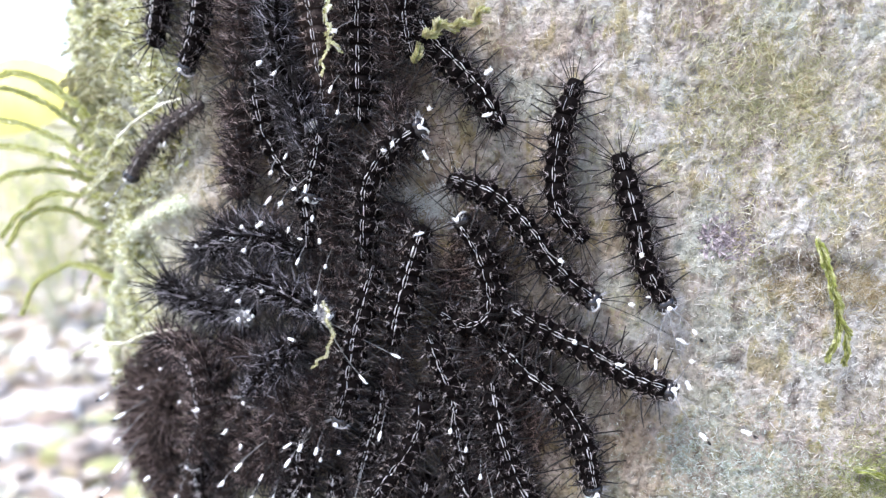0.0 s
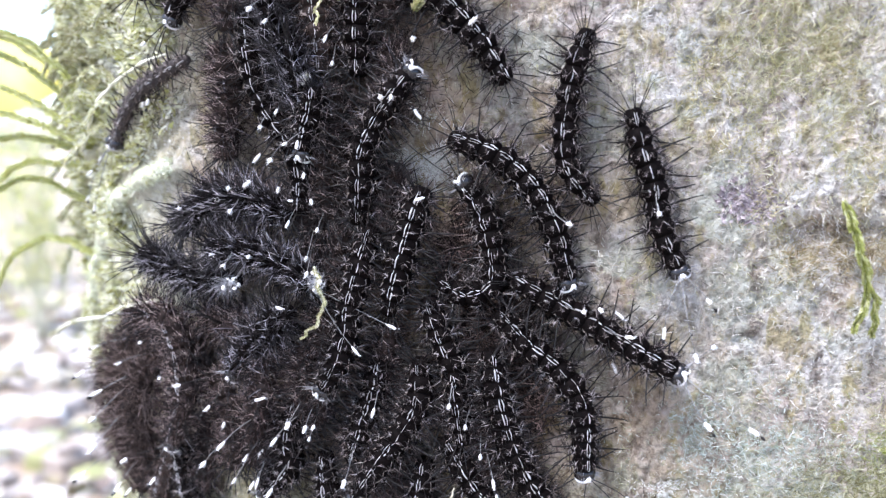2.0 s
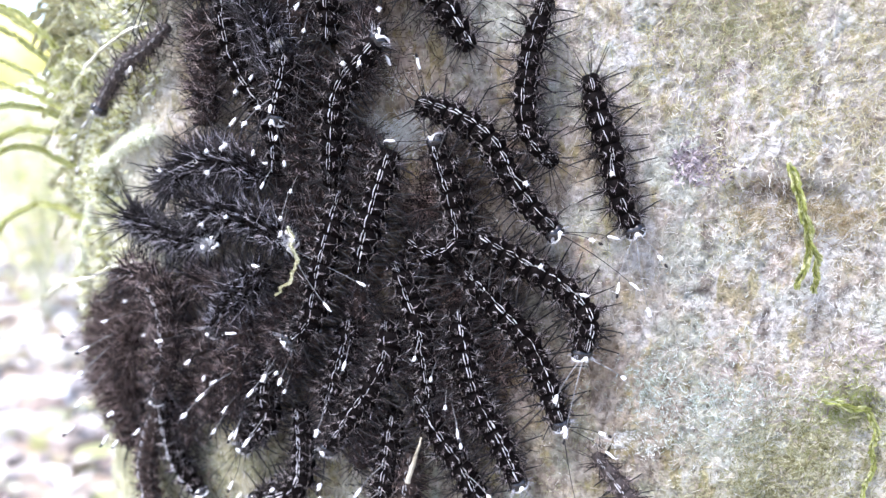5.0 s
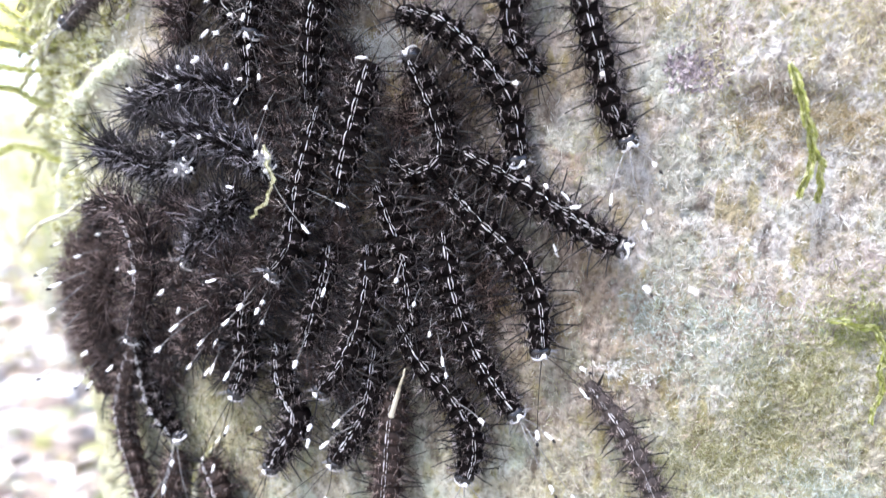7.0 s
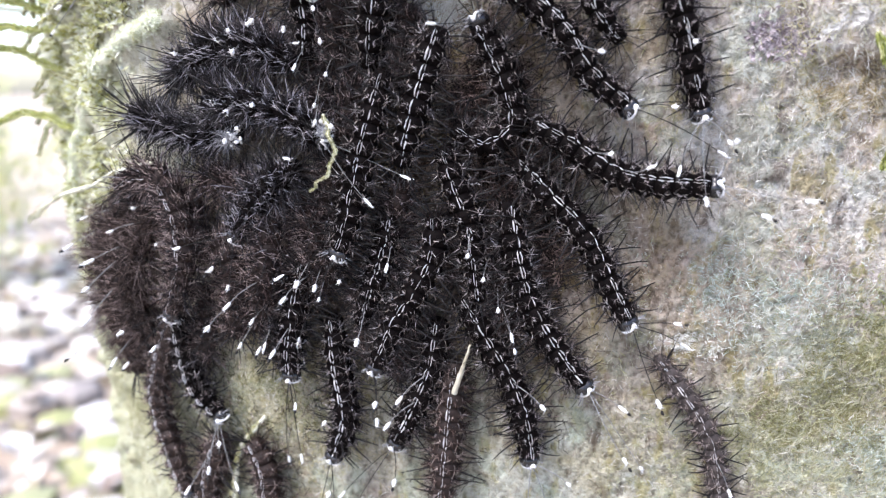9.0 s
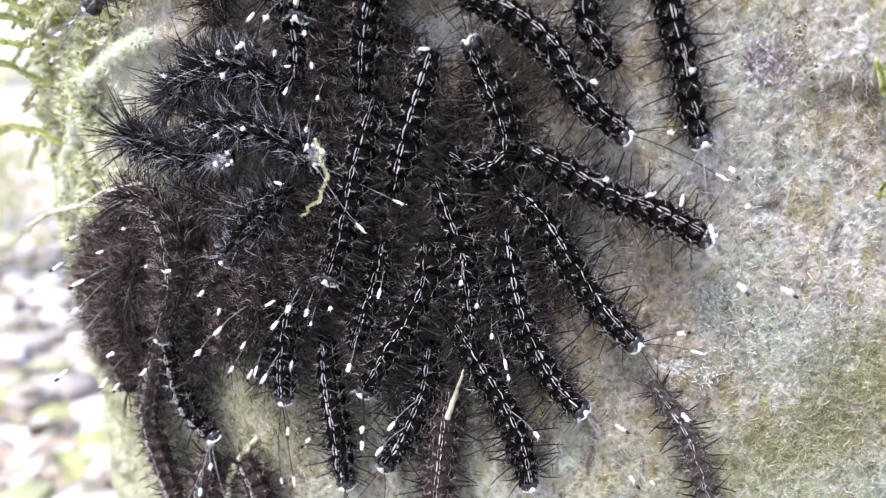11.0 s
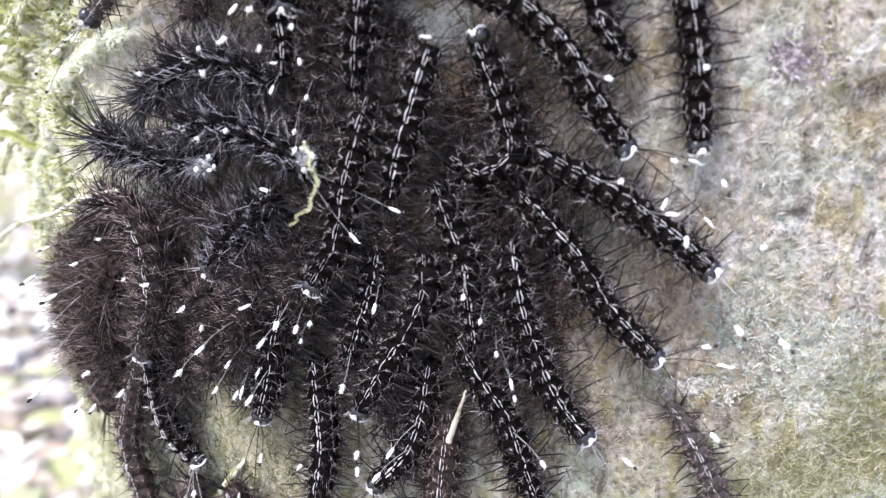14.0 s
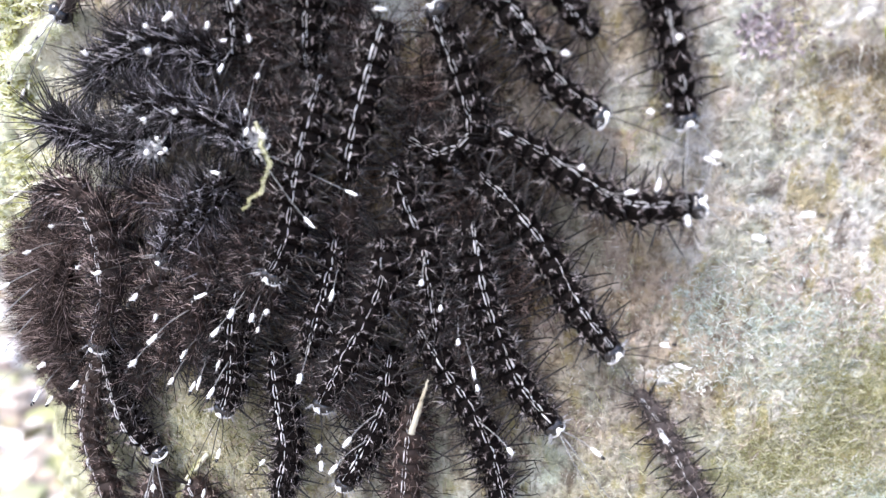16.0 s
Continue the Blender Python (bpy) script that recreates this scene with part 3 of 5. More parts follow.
def ground():
    verts, faces = [], []
    radii = [0.0, 0.3, 0.6, 1, 1.5, 2, 2.6, 3.3, 4.2, 5.5, 7, 10, 15, 25, 50, 120, 400, 1500]
    k = 64
    for r in radii:
        for i in range(k):
            a = 2 * math.pi * i / k
            x, y = r * math.cos(a), r * math.sin(a)
            verts.append((x, y, -0.02 + (0.06 * noise.noise((x * 0.9, y * 0.9, 0)) if r < 120 else 0)))
    for j in range(len(radii) - 1):
        for i in range(k):
            n = (i + 1) % k
            faces.append((j * k + i, j * k + n, (j + 1) * k + n, (j + 1) * k + i))
    me = bpy.data.meshes.new("ground")
    me.from_pydata(verts, [], faces)
    me.materials.append(SOIL)
    tagged(new("ground", me), "pale ground strewn with dry leaf litter and stones", "ground", kind="structure")
    rng = random.Random(8)
    b = Bits()
    for i in range(8000):
        r = 0.5 + 7 * rng.random() ** 1.3
        a = radians(rng.uniform(85, 185) if i < 5000 else rng.uniform(185, 445))
        p = Vector((r * math.cos(a), r * math.sin(a), 0.005))
        if rng.random() < 0.4:
            b.blob(p, rng.uniform(0.04, 0.12), rng, 6, 3, 0.6)
        else:
            c = rng.uniform(0, 6.28)
            b.leaf(p + Vector((0, 0, rng.uniform(0, 0.03))), Vector((math.cos(c), math.sin(c), rng.uniform(-0.2, 0.3))).normalized(), Vector((0, 0, 1)), rng.uniform(0.08, 0.2), rng.uniform(0.04, 0.1), 0.3)
    tagged(new("leaf_litter", b.mesh("leaf_litter", LITTER, False)), "pale dry leaves and pebbles scattered on the ground", "leaf litter", kind="stuff")


def bush(x, y, height, spread, seed):
    rng = random.Random(seed)
    root = new("bush")
    root.matrix_basis = pose(x, y, 0)
    tagged(root, "yellow-green leafy bush behind the tree trunk", "bush", "bushes behind the trunk")
    stems, leaves = Bits(), Bits()
    for i in range(9):
        a = rng.uniform(0, 6.28)
        tip = Vector((math.cos(a) * spread * rng.uniform(0.2, 1), math.sin(a) * spread * rng.uniform(0.2, 1), height * rng.uniform(0.6, 1)))
        line = spline([(0, 0, 0), tip * 0.5 + Vector((0, 0, 0.1)), tip], 5)
        stems.tube(line, [0.012 * (1 - 0.8 * k / len(line)) for k in range(len(line))], 5)
        for k in range(110):
            p = line[rng.randrange(3, len(line))] + Vector([rng.gauss(0, 0.1) for _ in range(3)])
            way = Vector([rng.uniform(-1, 1) for _ in range(3)]).normalized()
            leaves.leaf(p, way, Vector((0.1, 0.05, 1)), rng.uniform(0.05, 0.11), rng.uniform(0.025, 0.05))
    child("stem", stems.mesh("stem", ROOT), root)
    child("foliage", leaves.mesh("foliage", BUSH, False), root)


trunk()
felt()
moss_felt()
patches()
ground()
for k, (x, y, hgt, spr) in enumerate([(-3.6, 3.6, 1.5, 0.8), (-5.5, 4.4, 1.9, 1.0), (-2.8, 5.4, 1.7, 1.0), (-7.5, 3.6, 2.0, 1.0)]):
    bush(x, y, hgt, spr, 40 + k)


# ---------------------------------------------------------------- moss, roots and twigs on the bark
def bark_line(pts, steps=8):
    return spline([bark_point(*p)[0] for p in pts], steps)


def stem_thing(name, pts, r0, r1, material, label, category, rough=0.25, sides=8, seed=1):
    rng = random.Random(seed)
    line = bark_line(pts, 22)
    b = Bits()
    n = len(line)
    line = [p + Vector((noise.noise((i * 0.21, seed, 1)), 0, noise.noise((i * 0.21, seed, 5)))) * min(0.0016, r0 * CM * 0.7) for i, p in enumerate(line)]
    b.tube(line, [(r0 + (r1 - r0) * i / (n - 1)) * CM * (1 + rough * 1.4 * noise.noise((i * 0.09, seed, 9)) + rough * rng.uniform(-0.15, 0.15)) for i in range(n)], sides)
    b.v = [v + Vector((noise.noise(v * 700), noise.noise(v * 700 + Vector((9, 0, 0))), noise.noise(v * 700 + Vector((0, 9, 0))))) * r0 * CM * 0.08 for v in b.v]
    return tagged(new(name, b.mesh(name, material)), label, category)


def moss_frond(pts, size, label, seed, material=MOSS, group="moss shoots", dense=8, spread=0.7):
    """A creeping moss shoot: a thin stem clothed with small pointed leaves."""
    rng = random.Random(seed)
    line = bark_line(pts, 12)
    line = [p + Vector((noise.noise((i * 0.19, seed, 1)), noise.noise((i * 0.19, seed, 3)), noise.noise((i * 0.19, seed, 5)))) * (0.0007 if seed > 13 else 0.0016) for i, p in enumerate(line)]
    stem, leaves = Bits(), Bits()
    n = len(line)
    stem.tube(line, [0.016 * CM * (1 - 0.6 * i / n) for i in range(n)], 5)
    for i in range(1, n):
        way = (line[i] - line[i - 1]).normalized()
        for k in range(dense):
            out = Vector([rng.uniform(-1, 1) for _ in range(3)])
            out = (out - way * out.dot(way)).normalized()
            p = line[i - 1].lerp(line[i], rng.random())
            leaves.leaf(p, (way * (2 - spread) + out * spread).normalized(), out.cross(way), size * CM * rng.uniform(0.6, 1.2) * (1 - 0.4 * i / n), size * CM * 0.4)
    ob = new("moss_shoot")
    ob.matrix_basis = Matrix.Translation(line[0])
    back = Matrix.Translation(-line[0])
    for nm, bits in (("stem", stem), ("leaves", leaves)):
        me = bits.mesh(nm, material if nm == "leaves" else OCHRE)
        me.transform(back)
        child(nm, me, ob)
    return tagged(ob, label, "moss", group)


stem_thing("twig", [(-12.6, -1.9, 1.3), (-10.2, -1.0, 1.0), (-8.6, -0.62, 0.95), (-7.6, -0.25, 0.9), (-6.7, -0.02, 0.75)], 0.06, 0.035, ROOT, "thin greenish twig lying on the bark", "twig", 0.15, 7, 4)
stem_thing("dry_stem", [(-12.4, 2.75, 0.3), (-10.0, 3.37, 0.35), (-8.74, 4.25, 0.45), (-7.23, 4.85, 0.4), (-6.4, 5.05, 0.3)], 0.05, 0.035, ROOT, "pale thin curved stem lying over the moss", "stem", 0.15, 6, 8)
stem_thing("rootlet", [(-5.07, -5.59, 0.05), (-5.75, -6.52, 0.15), (-6.09, -7.87, 0.1)], 0.045, 0.08, ROOT, "pale forked rootlet on the bark below the colony", "root", 0.2, 7, 5)
stem_thing("plant_sliver", [(-0.4, -3.4, 0.75), (-0.55, -3.86, 0.78), (-0.73, -4.4, 0.75)], 0.02, 0.065, STEM, "pale dry sliver of plant lying on a caterpillar", "plant sliver", 0.15, 6, 6)
moss_frond([(-2.93, 0.9, 1.0), (-2.7, 0.3, 1.2), (-2.85, -0.14, 1.25), (-3.2, -0.44, 1.2)], 0.065, "yellow-green moss shoot caught among the bristles", 10, OLIVE, dense=26, spread=1.2)
moss_frond([(-12.4, -1.8, 1.32), (-10.2, -0.98, 1.02), (-8.6, -0.6, 0.97), (-7.6, -0.23, 0.92), (-6.8, -0.02, 0.78)], 0.08, "yellow-green moss shoot creeping along a twig", 17, OLIVE, dense=20, spread=0.8)
moss_frond([(-5.15, -5.7, 0.08), (-5.75, -6.5, 0.2), (-6.05, -7.6, 0.16)], 0.12, "pale moss shoot creeping along a rootlet", 18, OCHRE, dense=16, spread=0.9)
moss_frond([(-2.35, 6.83, 0.9), (-2.51, 6.13, 0.95), (-2.28, 5.69, 0.9)], 0.13, "yellow-green moss shoot lying over the caterpillars", 11)
moss_frond([(-2.44, 6.23, 0.9), (-2.55, 5.83, 0.9), (-2.68, 5.31, 0.9)], 0.11, "rusty moss shoot hanging over the caterpillars", 12, OCHRE)
moss_frond([(-0.95, 5.45, 0.55), (-0.65, 5.95, 0.6), (-0.1, 6.06, 0.5), (0.43, 6.27, 0.4)], 0.2, "pale yellow-green moss tuft between the caterpillars", 13, OCHRE, dense=34)
moss_frond([(6.2, 2.05, 0.1), (6.42, 1.25, 0.4), (6.55, 0.5, 0.4), (6.42, -0.12, 0.4)], 0.17, "bright green moss shoot on bare bark", 14, LIME, dense=22)
moss_frond([(6.45, 1.15, 0.3), (6.66, 0.42, 0.4), (6.72, -0.2, 0.35)], 0.15, "bright green moss shoot on bare bark", 15, LIME, dense=22)
moss_frond([(7.0, -2.35, 0.05), (7.75, -2.45, 0.1), (7.93, -3.19, 0.1), (7.82, -4.08, 0.1)], 0.14, "bright green moss shoot beside a hollow in the bark", 16, LIME, dense=16)
rng = random.Random(77)
for k in range(64):
    s, z = rng.uniform(-13, -7.8), rng.uniform(0.2, 7.5)
    if s > -10.5 and z < 3.2:
        z += 3.2
    a = rng.uniform(140, 225)
    ln = rng.uniform(0.6, 1.9)
    up = rng.uniform(0.1, 0.9)
    pts = [(s, z, 0.0), (s + 0.5 * ln * math.cos(radians(a)), z + 0.6 * ln * math.sin(radians(a)) + 0.25, up * 0.6), (s + ln * math.cos(radians(a)), z + ln * math.sin(radians(a)) - 0.1, up)]
    moss_frond(pts, rng.uniform(0.12, 0.18), "arching yellow-green moss shoot at the trunk's edge", 100 + k, OLIVE if k % 2 else MOSS, dense=16, spread=1.0)
for k, pts in enumerate([[(-10.0, 3.3, 0.1), (-11.2, 4.5, 1.4), (-12.0, 4.9, 2.6), (-12.6, 4.5, 3.4)], [(-10.3, 3.2, 0.1), (-11.4, 4.0, 1.5), (-12.1, 4.2, 2.7), (-12.6, 3.7, 3.5)], [(-10.5, 3.0, 0.1), (-11.6, 3.5, 1.2), (-12.1, 3.4, 2.3), (-12.5, 2.8, 3.0)],
                         [(-10.2, 3.4, 0.1), (-11.0, 4.9, 0.9), (-11.6, 5.6, 2.0), (-12.2, 5.5, 2.9)], [(-11.0, 0.5, 0.1), (-11.8, 0.9, 1.0), (-12.2, 0.5, 1.9), (-12.4, -0.4, 2.4)], [(-11.6, 4.6, 0.1), (-12.2, 5.6, 0.9), (-12.5, 6.1, 1.8), (-12.9, 6.0, 2.4)],
                         [(-11.2, 1.7, 0.1), (-12.0, 2.4, 1.0), (-12.4, 2.3, 1.9), (-12.6, 1.5, 2.5)], [(-10.8, 2.7, 0.1), (-11.6, 2.9, 1.2), (-12.0, 2.5, 2.0), (-12.2, 1.8, 2.6)], [(-9.6, 3.9, 0.1), (-10.3, 5.2, 0.8), (-10.9, 5.9, 1.6), (-11.6, 5.9, 2.3)]]):
    moss_frond(pts, 0.17, "long arching yellow-green moss shoot at the trunk's edge", 300 + k, FROND, dense=24, spread=1.0)


def yellow_leaf(x, y, z):
    """A yellow leaf on a thin bare shoot behind the trunk."""
    root = new("shoot")
    root.matrix_basis = pose(x, y, 0)
    stem, blade = Bits(), Bits()
    line = spline([(0.13, 0.2, 0), (0.13, 0.2, z * 0.6), (0.1, 0.15, z - 0.06), (0, 0, z)], 8)
    stem.tube(line, [0.003 - 0.002 * k / len(line) for k in range(len(line))], 6)
    n = 9
    for i in range(n):
        t = i / (n - 1)
        half = 0.017 * math.sin(math.pi * (0.06 + 0.94 * t)) ** 0.8
        c = Vector((0.085 * t - 0.03, -0.008 * t, 0.028 * t - 0.02 * t * t))
        for v in (-1, -0.5, 0, 0.5, 1):
            blade.v.append(Vector((0, 0, z)) + c + Vector((-0.25 * half * abs(v), 0.003 * abs(v), half * v)))
    for i in range(n - 1):
        for k in range(4):
            blade.f.append((i * 5 + k, i * 5 + k + 1, i * 5 + k + 6, i * 5 + k + 5))
    child("stem", stem.mesh("stem", ROOT), root)
    child("leaf", blade.mesh("leaf", YELLOW), root, label="bright yellow leaf")
    tagged(root, "thin bare shoot with one bright yellow leaf", "shoot")


yellow_leaf(-0.247, 0.134, 1.255)


# ---------------------------------------------------------------- caterpillars
SEG, RAD = 0.0030, 0.0021      # length and radius of a middle segment
MOVERS = []
TRAILS = []


def segment_mesh(material, seed):
    """A swollen body ring with six warts."""
    rng = random.Random(seed)
    b = Bits()
    xs = (-0.62, -0.5, -0.25, 0.0, 0.25, 0.5, 0.62)
    rs = (0.55, 0.82, 0.97, 1.0, 0.96, 0.8, 0.5)
    k = 16
    for x, r in zip(xs, rs):
        for i in range(k):
            a = 2 * math.pi * i / k
            wart = max((math.exp(-((math.degrees(a) - c + 180) % 360 - 180) ** 2 / 160.0) for c in (40, 78, 120, -40, -78, -120)))
            q = RAD * (r + 0.13 * wart * math.exp(-(x / 0.2) ** 2)) * rng.uniform(0.985, 1.015)
            b.v.append(Vector((x * SEG, math.sin(a) * q, math.cos(a) * q * (0.92 if math.cos(a) > 0 else 0.75))))
    for j in range(len(xs) - 1):
        for i in range(k):
            n = (i + 1) % k
            b.f.append((j * k + i, (j + 1) * k + i, (j + 1) * k + n, j * k + n))
    b.f.append(tuple(range(k)))
    b.f.append(tuple(range(len(b.v) - 1, len(b.v) - k - 1, -1)))
    return b.mesh("body_segment", material)


def strip(b, centre, bow_by, half, side, rng):
    """Thin, uneven, raised lines along the segment that bow outwards, centre degrees from the back's middle."""
    cut = rng.uniform(0.35, 0.7)
    pieces = [(rng.uniform(0.06, 0.24), rng.uniform(0.74, 0.94))] if rng.random() < 0.75 else [(rng.uniform(0.02, 0.14), cut - 0.06), (cut + 0.06, rng.uniform(0.84, 0.98))]
    lean = rng.uniform(-3.5, 3.5)
    for t0, t1 in pieces:
        n, start = 7, len(b.v)
        for i in range(n):
            t = i / (n - 1)
            q = t0 + (t1 - t0) * t
            w = min(1.0, max(0.0, q))
            a = side * radians(centre + bow_by * math.sin(math.pi * w) ** 1.4 + lean * (q - 0.5) + rng.uniform(-1.0, 1.0))
            wide = radians(half * (0.15 if i in (0, n - 1) else rng.uniform(0.5, 1.4)) * (0.6 + 0.65 * math.sin(math.pi * w)))
            x = (q - 0.5) * SEG
            r = RAD * (0.86 + 0.145 * math.sin(math.pi * min(0.97, max(0.03, q))) ** 0.6)
            for da, up in ((-wide, 1.0), (0, 1.05), (wide, 1.0), (0, 0.93)):
                b.v.append(Vector((x, math.sin(a + da) * r * up, math.cos(a + da) * r * up * 0.92)))
        for i in range(n - 1):
            for k in range(4):
                m = (k + 1) % 4
                b.f.append(tuple(start + q for q in (i * 4 + k, i * 4 + m, i * 4 + 4 + m, i * 4 + 4 + k)))
        b.f += [tuple(start + q for q in (3, 2, 1, 0)), tuple(range(start + n * 4 - 4, start + n * 4))]


def stripe_mesh(side, seed, weight):
    """One link of the white chain on the back."""
    b, rng = Bits(), random.Random(seed)
    strip(b, 2.2 + 0.8 * weight, rng.uniform(1.8, 6.0), weight * rng.uniform(0.6, 1.35), side, rng)
    return b.mesh("stripe", STRIPE)


def side_stripe_mesh(side, seed):
    """One link of the fainter broken line along the flank."""
    b, rng = Bits(), random.Random(seed)
    strip(b, 56, 4, rng.uniform(0.8, 1.5), side, rng)
    return b.mesh("side_stripe", FLANK)


def bristle_mesh(material, seed, dense, shaggy=False, thick=1.0):
    """Stars of fine bristles on the warts; the shaggy kind is long, soft and swept back."""
    rng = random.Random(seed)
    b = Bits()
    kinds = ((24, 22, 0.6, 1.9), (58, 26, 0.7, 2.4), (88, 34, 0.8, 3.0), (118, 26, 1.2, 4.0))
    if shaggy:
        kinds = ((16, 26, 0.8, 3.2), (42, 32, 0.8, 3.8), (74, 36, 1.0, 4.6), (110, 28, 1.4, 5.4))
    for c, count, lo, hi in kinds:
        for side in (-1, 1):
            a = radians(c) * side
            n = Vector((0, math.sin(a), math.cos(a)))
            p = Vector((0, n.y * RAD * 1.05, n.z * RAD * 0.95))
            lean = Vector((rng.gauss(-0.5, 0.5), rng.gauss(0, 0.4), rng.gauss(0, 0.4))) if shaggy else Vector((0, 0, 0))
            for i in range(int(count * dense)):
                w = Vector((rng.gauss(0, 1.1), rng.gauss(0, 0.8), rng.gauss(0, 0.8)))
                way = (n + w * (0.7 if shaggy else 1) + lean).normalized()
                if way.z < -0.35:
                    way.z *= -0.5
                    way.normalize()
                ln = 0.001 * (lo + (hi - lo) * rng.random() ** 1.5)
                at = p + Vector((rng.gauss(0, 0.0005) if shaggy else rng.uniform(-0.0003, 0.0003), rng.uniform(-0.0003, 0.0003), 0))
                if ln > 0.0022 and rng.random() < 0.7:
                    b.hair(at, way, ln, Vector((rng.uniform(-1, 1), rng.uniform(-1, 1), rng.uniform(-1, 0.4))) * 0.6, thick * rng.uniform(0.00004, 0.00007))
                else:
                    b.spike(at, way, ln, thick * rng.uniform(0.00005, 0.000085))
    for i in range(int(14 * dense)):
        a = radians(rng.uniform(-115, 115))
        n = Vector((0, math.sin(a), math.cos(a)))
        p = Vector((rng.uniform(-0.5, 0.5) * SEG, n.y * RAD * 0.95, n.z * RAD * 0.85))
        b.spike(p, (n + Vector((rng.gauss(0, 0.5), rng.gauss(0, 0.3), rng.gauss(0, 0.3)))).normalized(), 0.001 * rng.uniform(0.4, 1.1), 0.00005)
    return b.mesh("bristles", material)


def side_spine_mesh(seed, count):
    """Stiff dark barbed spines that stand out on both sides of a segment."""
    rng = random.Random(seed)
    b = Bits()
    for side in (-1, 1):
        for i in range(count):
            a = side * radians(rng.uniform(66, 95))
            n = Vector((rng.gauss(0.25 * (2 * i - count + 1), 0.15), math.sin(a), math.cos(a))).normalized()
            b.barbed(n * RAD * 0.9, n, 0.001 * rng.uniform(2.8, 5.4), Vector((rng.uniform(-0.2, 0.2), 0, rng.uniform(-0.3, 0.1))), rng.uniform(0.00016, 0.00022), rng)
        a = side * radians(rng.uniform(30, 50))
        n = Vector((rng.gauss(0, 0.3), math.sin(a), math.cos(a))).normalized()
        b.barbed(n * RAD * 0.9, n, 0.001 * rng.uniform(1.8, 3.4), Vector((0, 0, -0.1)), 0.0001, rng)
    return b.mesh("spine_fringe", SPINE)


def guard_mesh(material, seed):
    """Long stiff hairs that stand out of the fur."""
    rng = random.Random(seed)
    b = Bits()
    for i in range(13):
        a = radians(rng.uniform(-110, 110))
        n = (Vector((0, math.sin(a), math.cos(a) * 0.9)) + Vector((rng.gauss(0, 0.6), rng.gauss(0, 0.25), rng.gauss(0, 0.25)))).normalized()
        b.barbed(n * RAD * 0.9, n, 0.001 * rng.uniform(2.5, 6.5), Vector((rng.uniform(-0.3, 0.3), rng.uniform(-0.2, 0.2), rng.uniform(-0.3, 0.1))), rng.uniform(0.00007, 0.00013), rng)
    return b.mesh("guard_hairs", material)


def spine_mesh(seed):
    """One long stiff spine along x."""
    rng = random.Random(seed)
    b = Bits()
    ln = 0.001 * rng.uniform(4.5, 8)
    b.tube([(ln * t, rng.uniform(0, 0.03) * ln * t, -0.12 * ln * t * t) for t in (0, 0.33, 0.66, 1)], [0.00013, 0.00011, 0.00009, 0.00003], 4)
    return b.mesh("spine", SPINE)


def head_mesh():
    bm = bmesh.new()
    bmesh.ops.create_uvsphere(bm, u_segments=18, v_segments=12, radius=0.0017)
    for v in bm.verts:
        cleft = math.exp(-(v.co.y / 0.0004) ** 2)
        v.co *= 1 - 0.14 * cleft * (1 if v.co.z > -0.0003 or v.co.x > 0 else 0)
        v.co.y *= 1.1
        v.co.x *= 0.85
        if v.co.x > 0 and v.co.z < -0.0004:
            v.co.x *= 1.2
    me = bpy.data.meshes.new("head")
    bm.to_mesh(me)
    bm.free()
    me.materials.append(HEADM)
    me.polygons.foreach_set("use_smooth", [True] * len(me.polygons))
    return me


def collar_mesh(seed):
    """Short pale hairs that fringe the face."""
    rng = random.Random(seed)
    b = Bits()
    for i in range(24):
        a = radians(rng.uniform(-125, 125))
        n = Vector((rng.uniform(0.1, 1.2), math.sin(a), math.cos(a))).normalized()
        b.hair(Vector((0.0, n.y * 0.0015, n.z * 0.0014)), n, 0.001 * rng.uniform(0.9, 3.0), Vector((rng.uniform(-1, 1), rng.uniform(-1, 1), rng.uniform(-1, 0.4))) * 0.5, 0.00007)
    return b.mesh("face_hairs", FACEHAIR)


def mark_mesh(side):
    """One arm of the pale forked mark on the face."""
    b = Bits()
    r = 0.00172
    line = []
    for i in range(7):
        t = i / 6
        lat, lon = radians(78 - 95 * t), side * radians(10 + 42 * t * t)
        line.append(Vector((0.87 * r * math.cos(lat) * math.cos(lon), 1.1 * r * math.cos(lat) * math.sin(lon), r * math.sin(lat))))
    b.tube(line, [0.0002, 0.0003, 0.00026, 0.0002, 0.0002, 0.00028, 0.00015], 6)
    return b.mesh("face_mark", WHITE)


def club_hair(seed, length, lift, spread):
    """A long fine hair; with it the place of its tip and the way there."""
    rng = random.Random(seed)
    b = Bits()
    a = radians(spread)
    way = Vector((math.cos(a), math.sin(a), lift)).normalized()
    sag = Vector((0, -0.25 * math.sin(a), -rng.uniform(0.05, 0.25)))
    line = [way * length * t + sag * length * t * t for t in (0, 0.2, 0.4, 0.6, 0.8, 1.0)]
    b.tube(line, [0.00009, 0.000085, 0.000075, 0.00007, 0.000065, 0.00006], 4)
    return b, line[-1], (line[-1] - line[-2]).normalized()


def club_mesh(seed, material, l0, l1, r):
    rng = random.Random(seed)
    b = Bits()
    b.tube([Vector((l0 + (l1 - l0) * t, rng.uniform(-0.2, 0.2) * r, rng.uniform(-0.2, 0.2) * r)) for t in (0, 0.2, 0.5, 0.8, 1)], [r * 0.25, r * 0.8, r, r * 0.75, r * 0.25], 5)
    if material is WHITE:
        for i in range(11):
            a = rng.uniform(0, 6.28)
            b.spike(Vector((l0 + (l1 - l0) * rng.random(), 0, 0)), Vector((0.7, math.cos(a), math.sin(a))).normalized(), r * rng.uniform(1.5, 2.6), r * 0.45)
    return b.mesh("club", material)


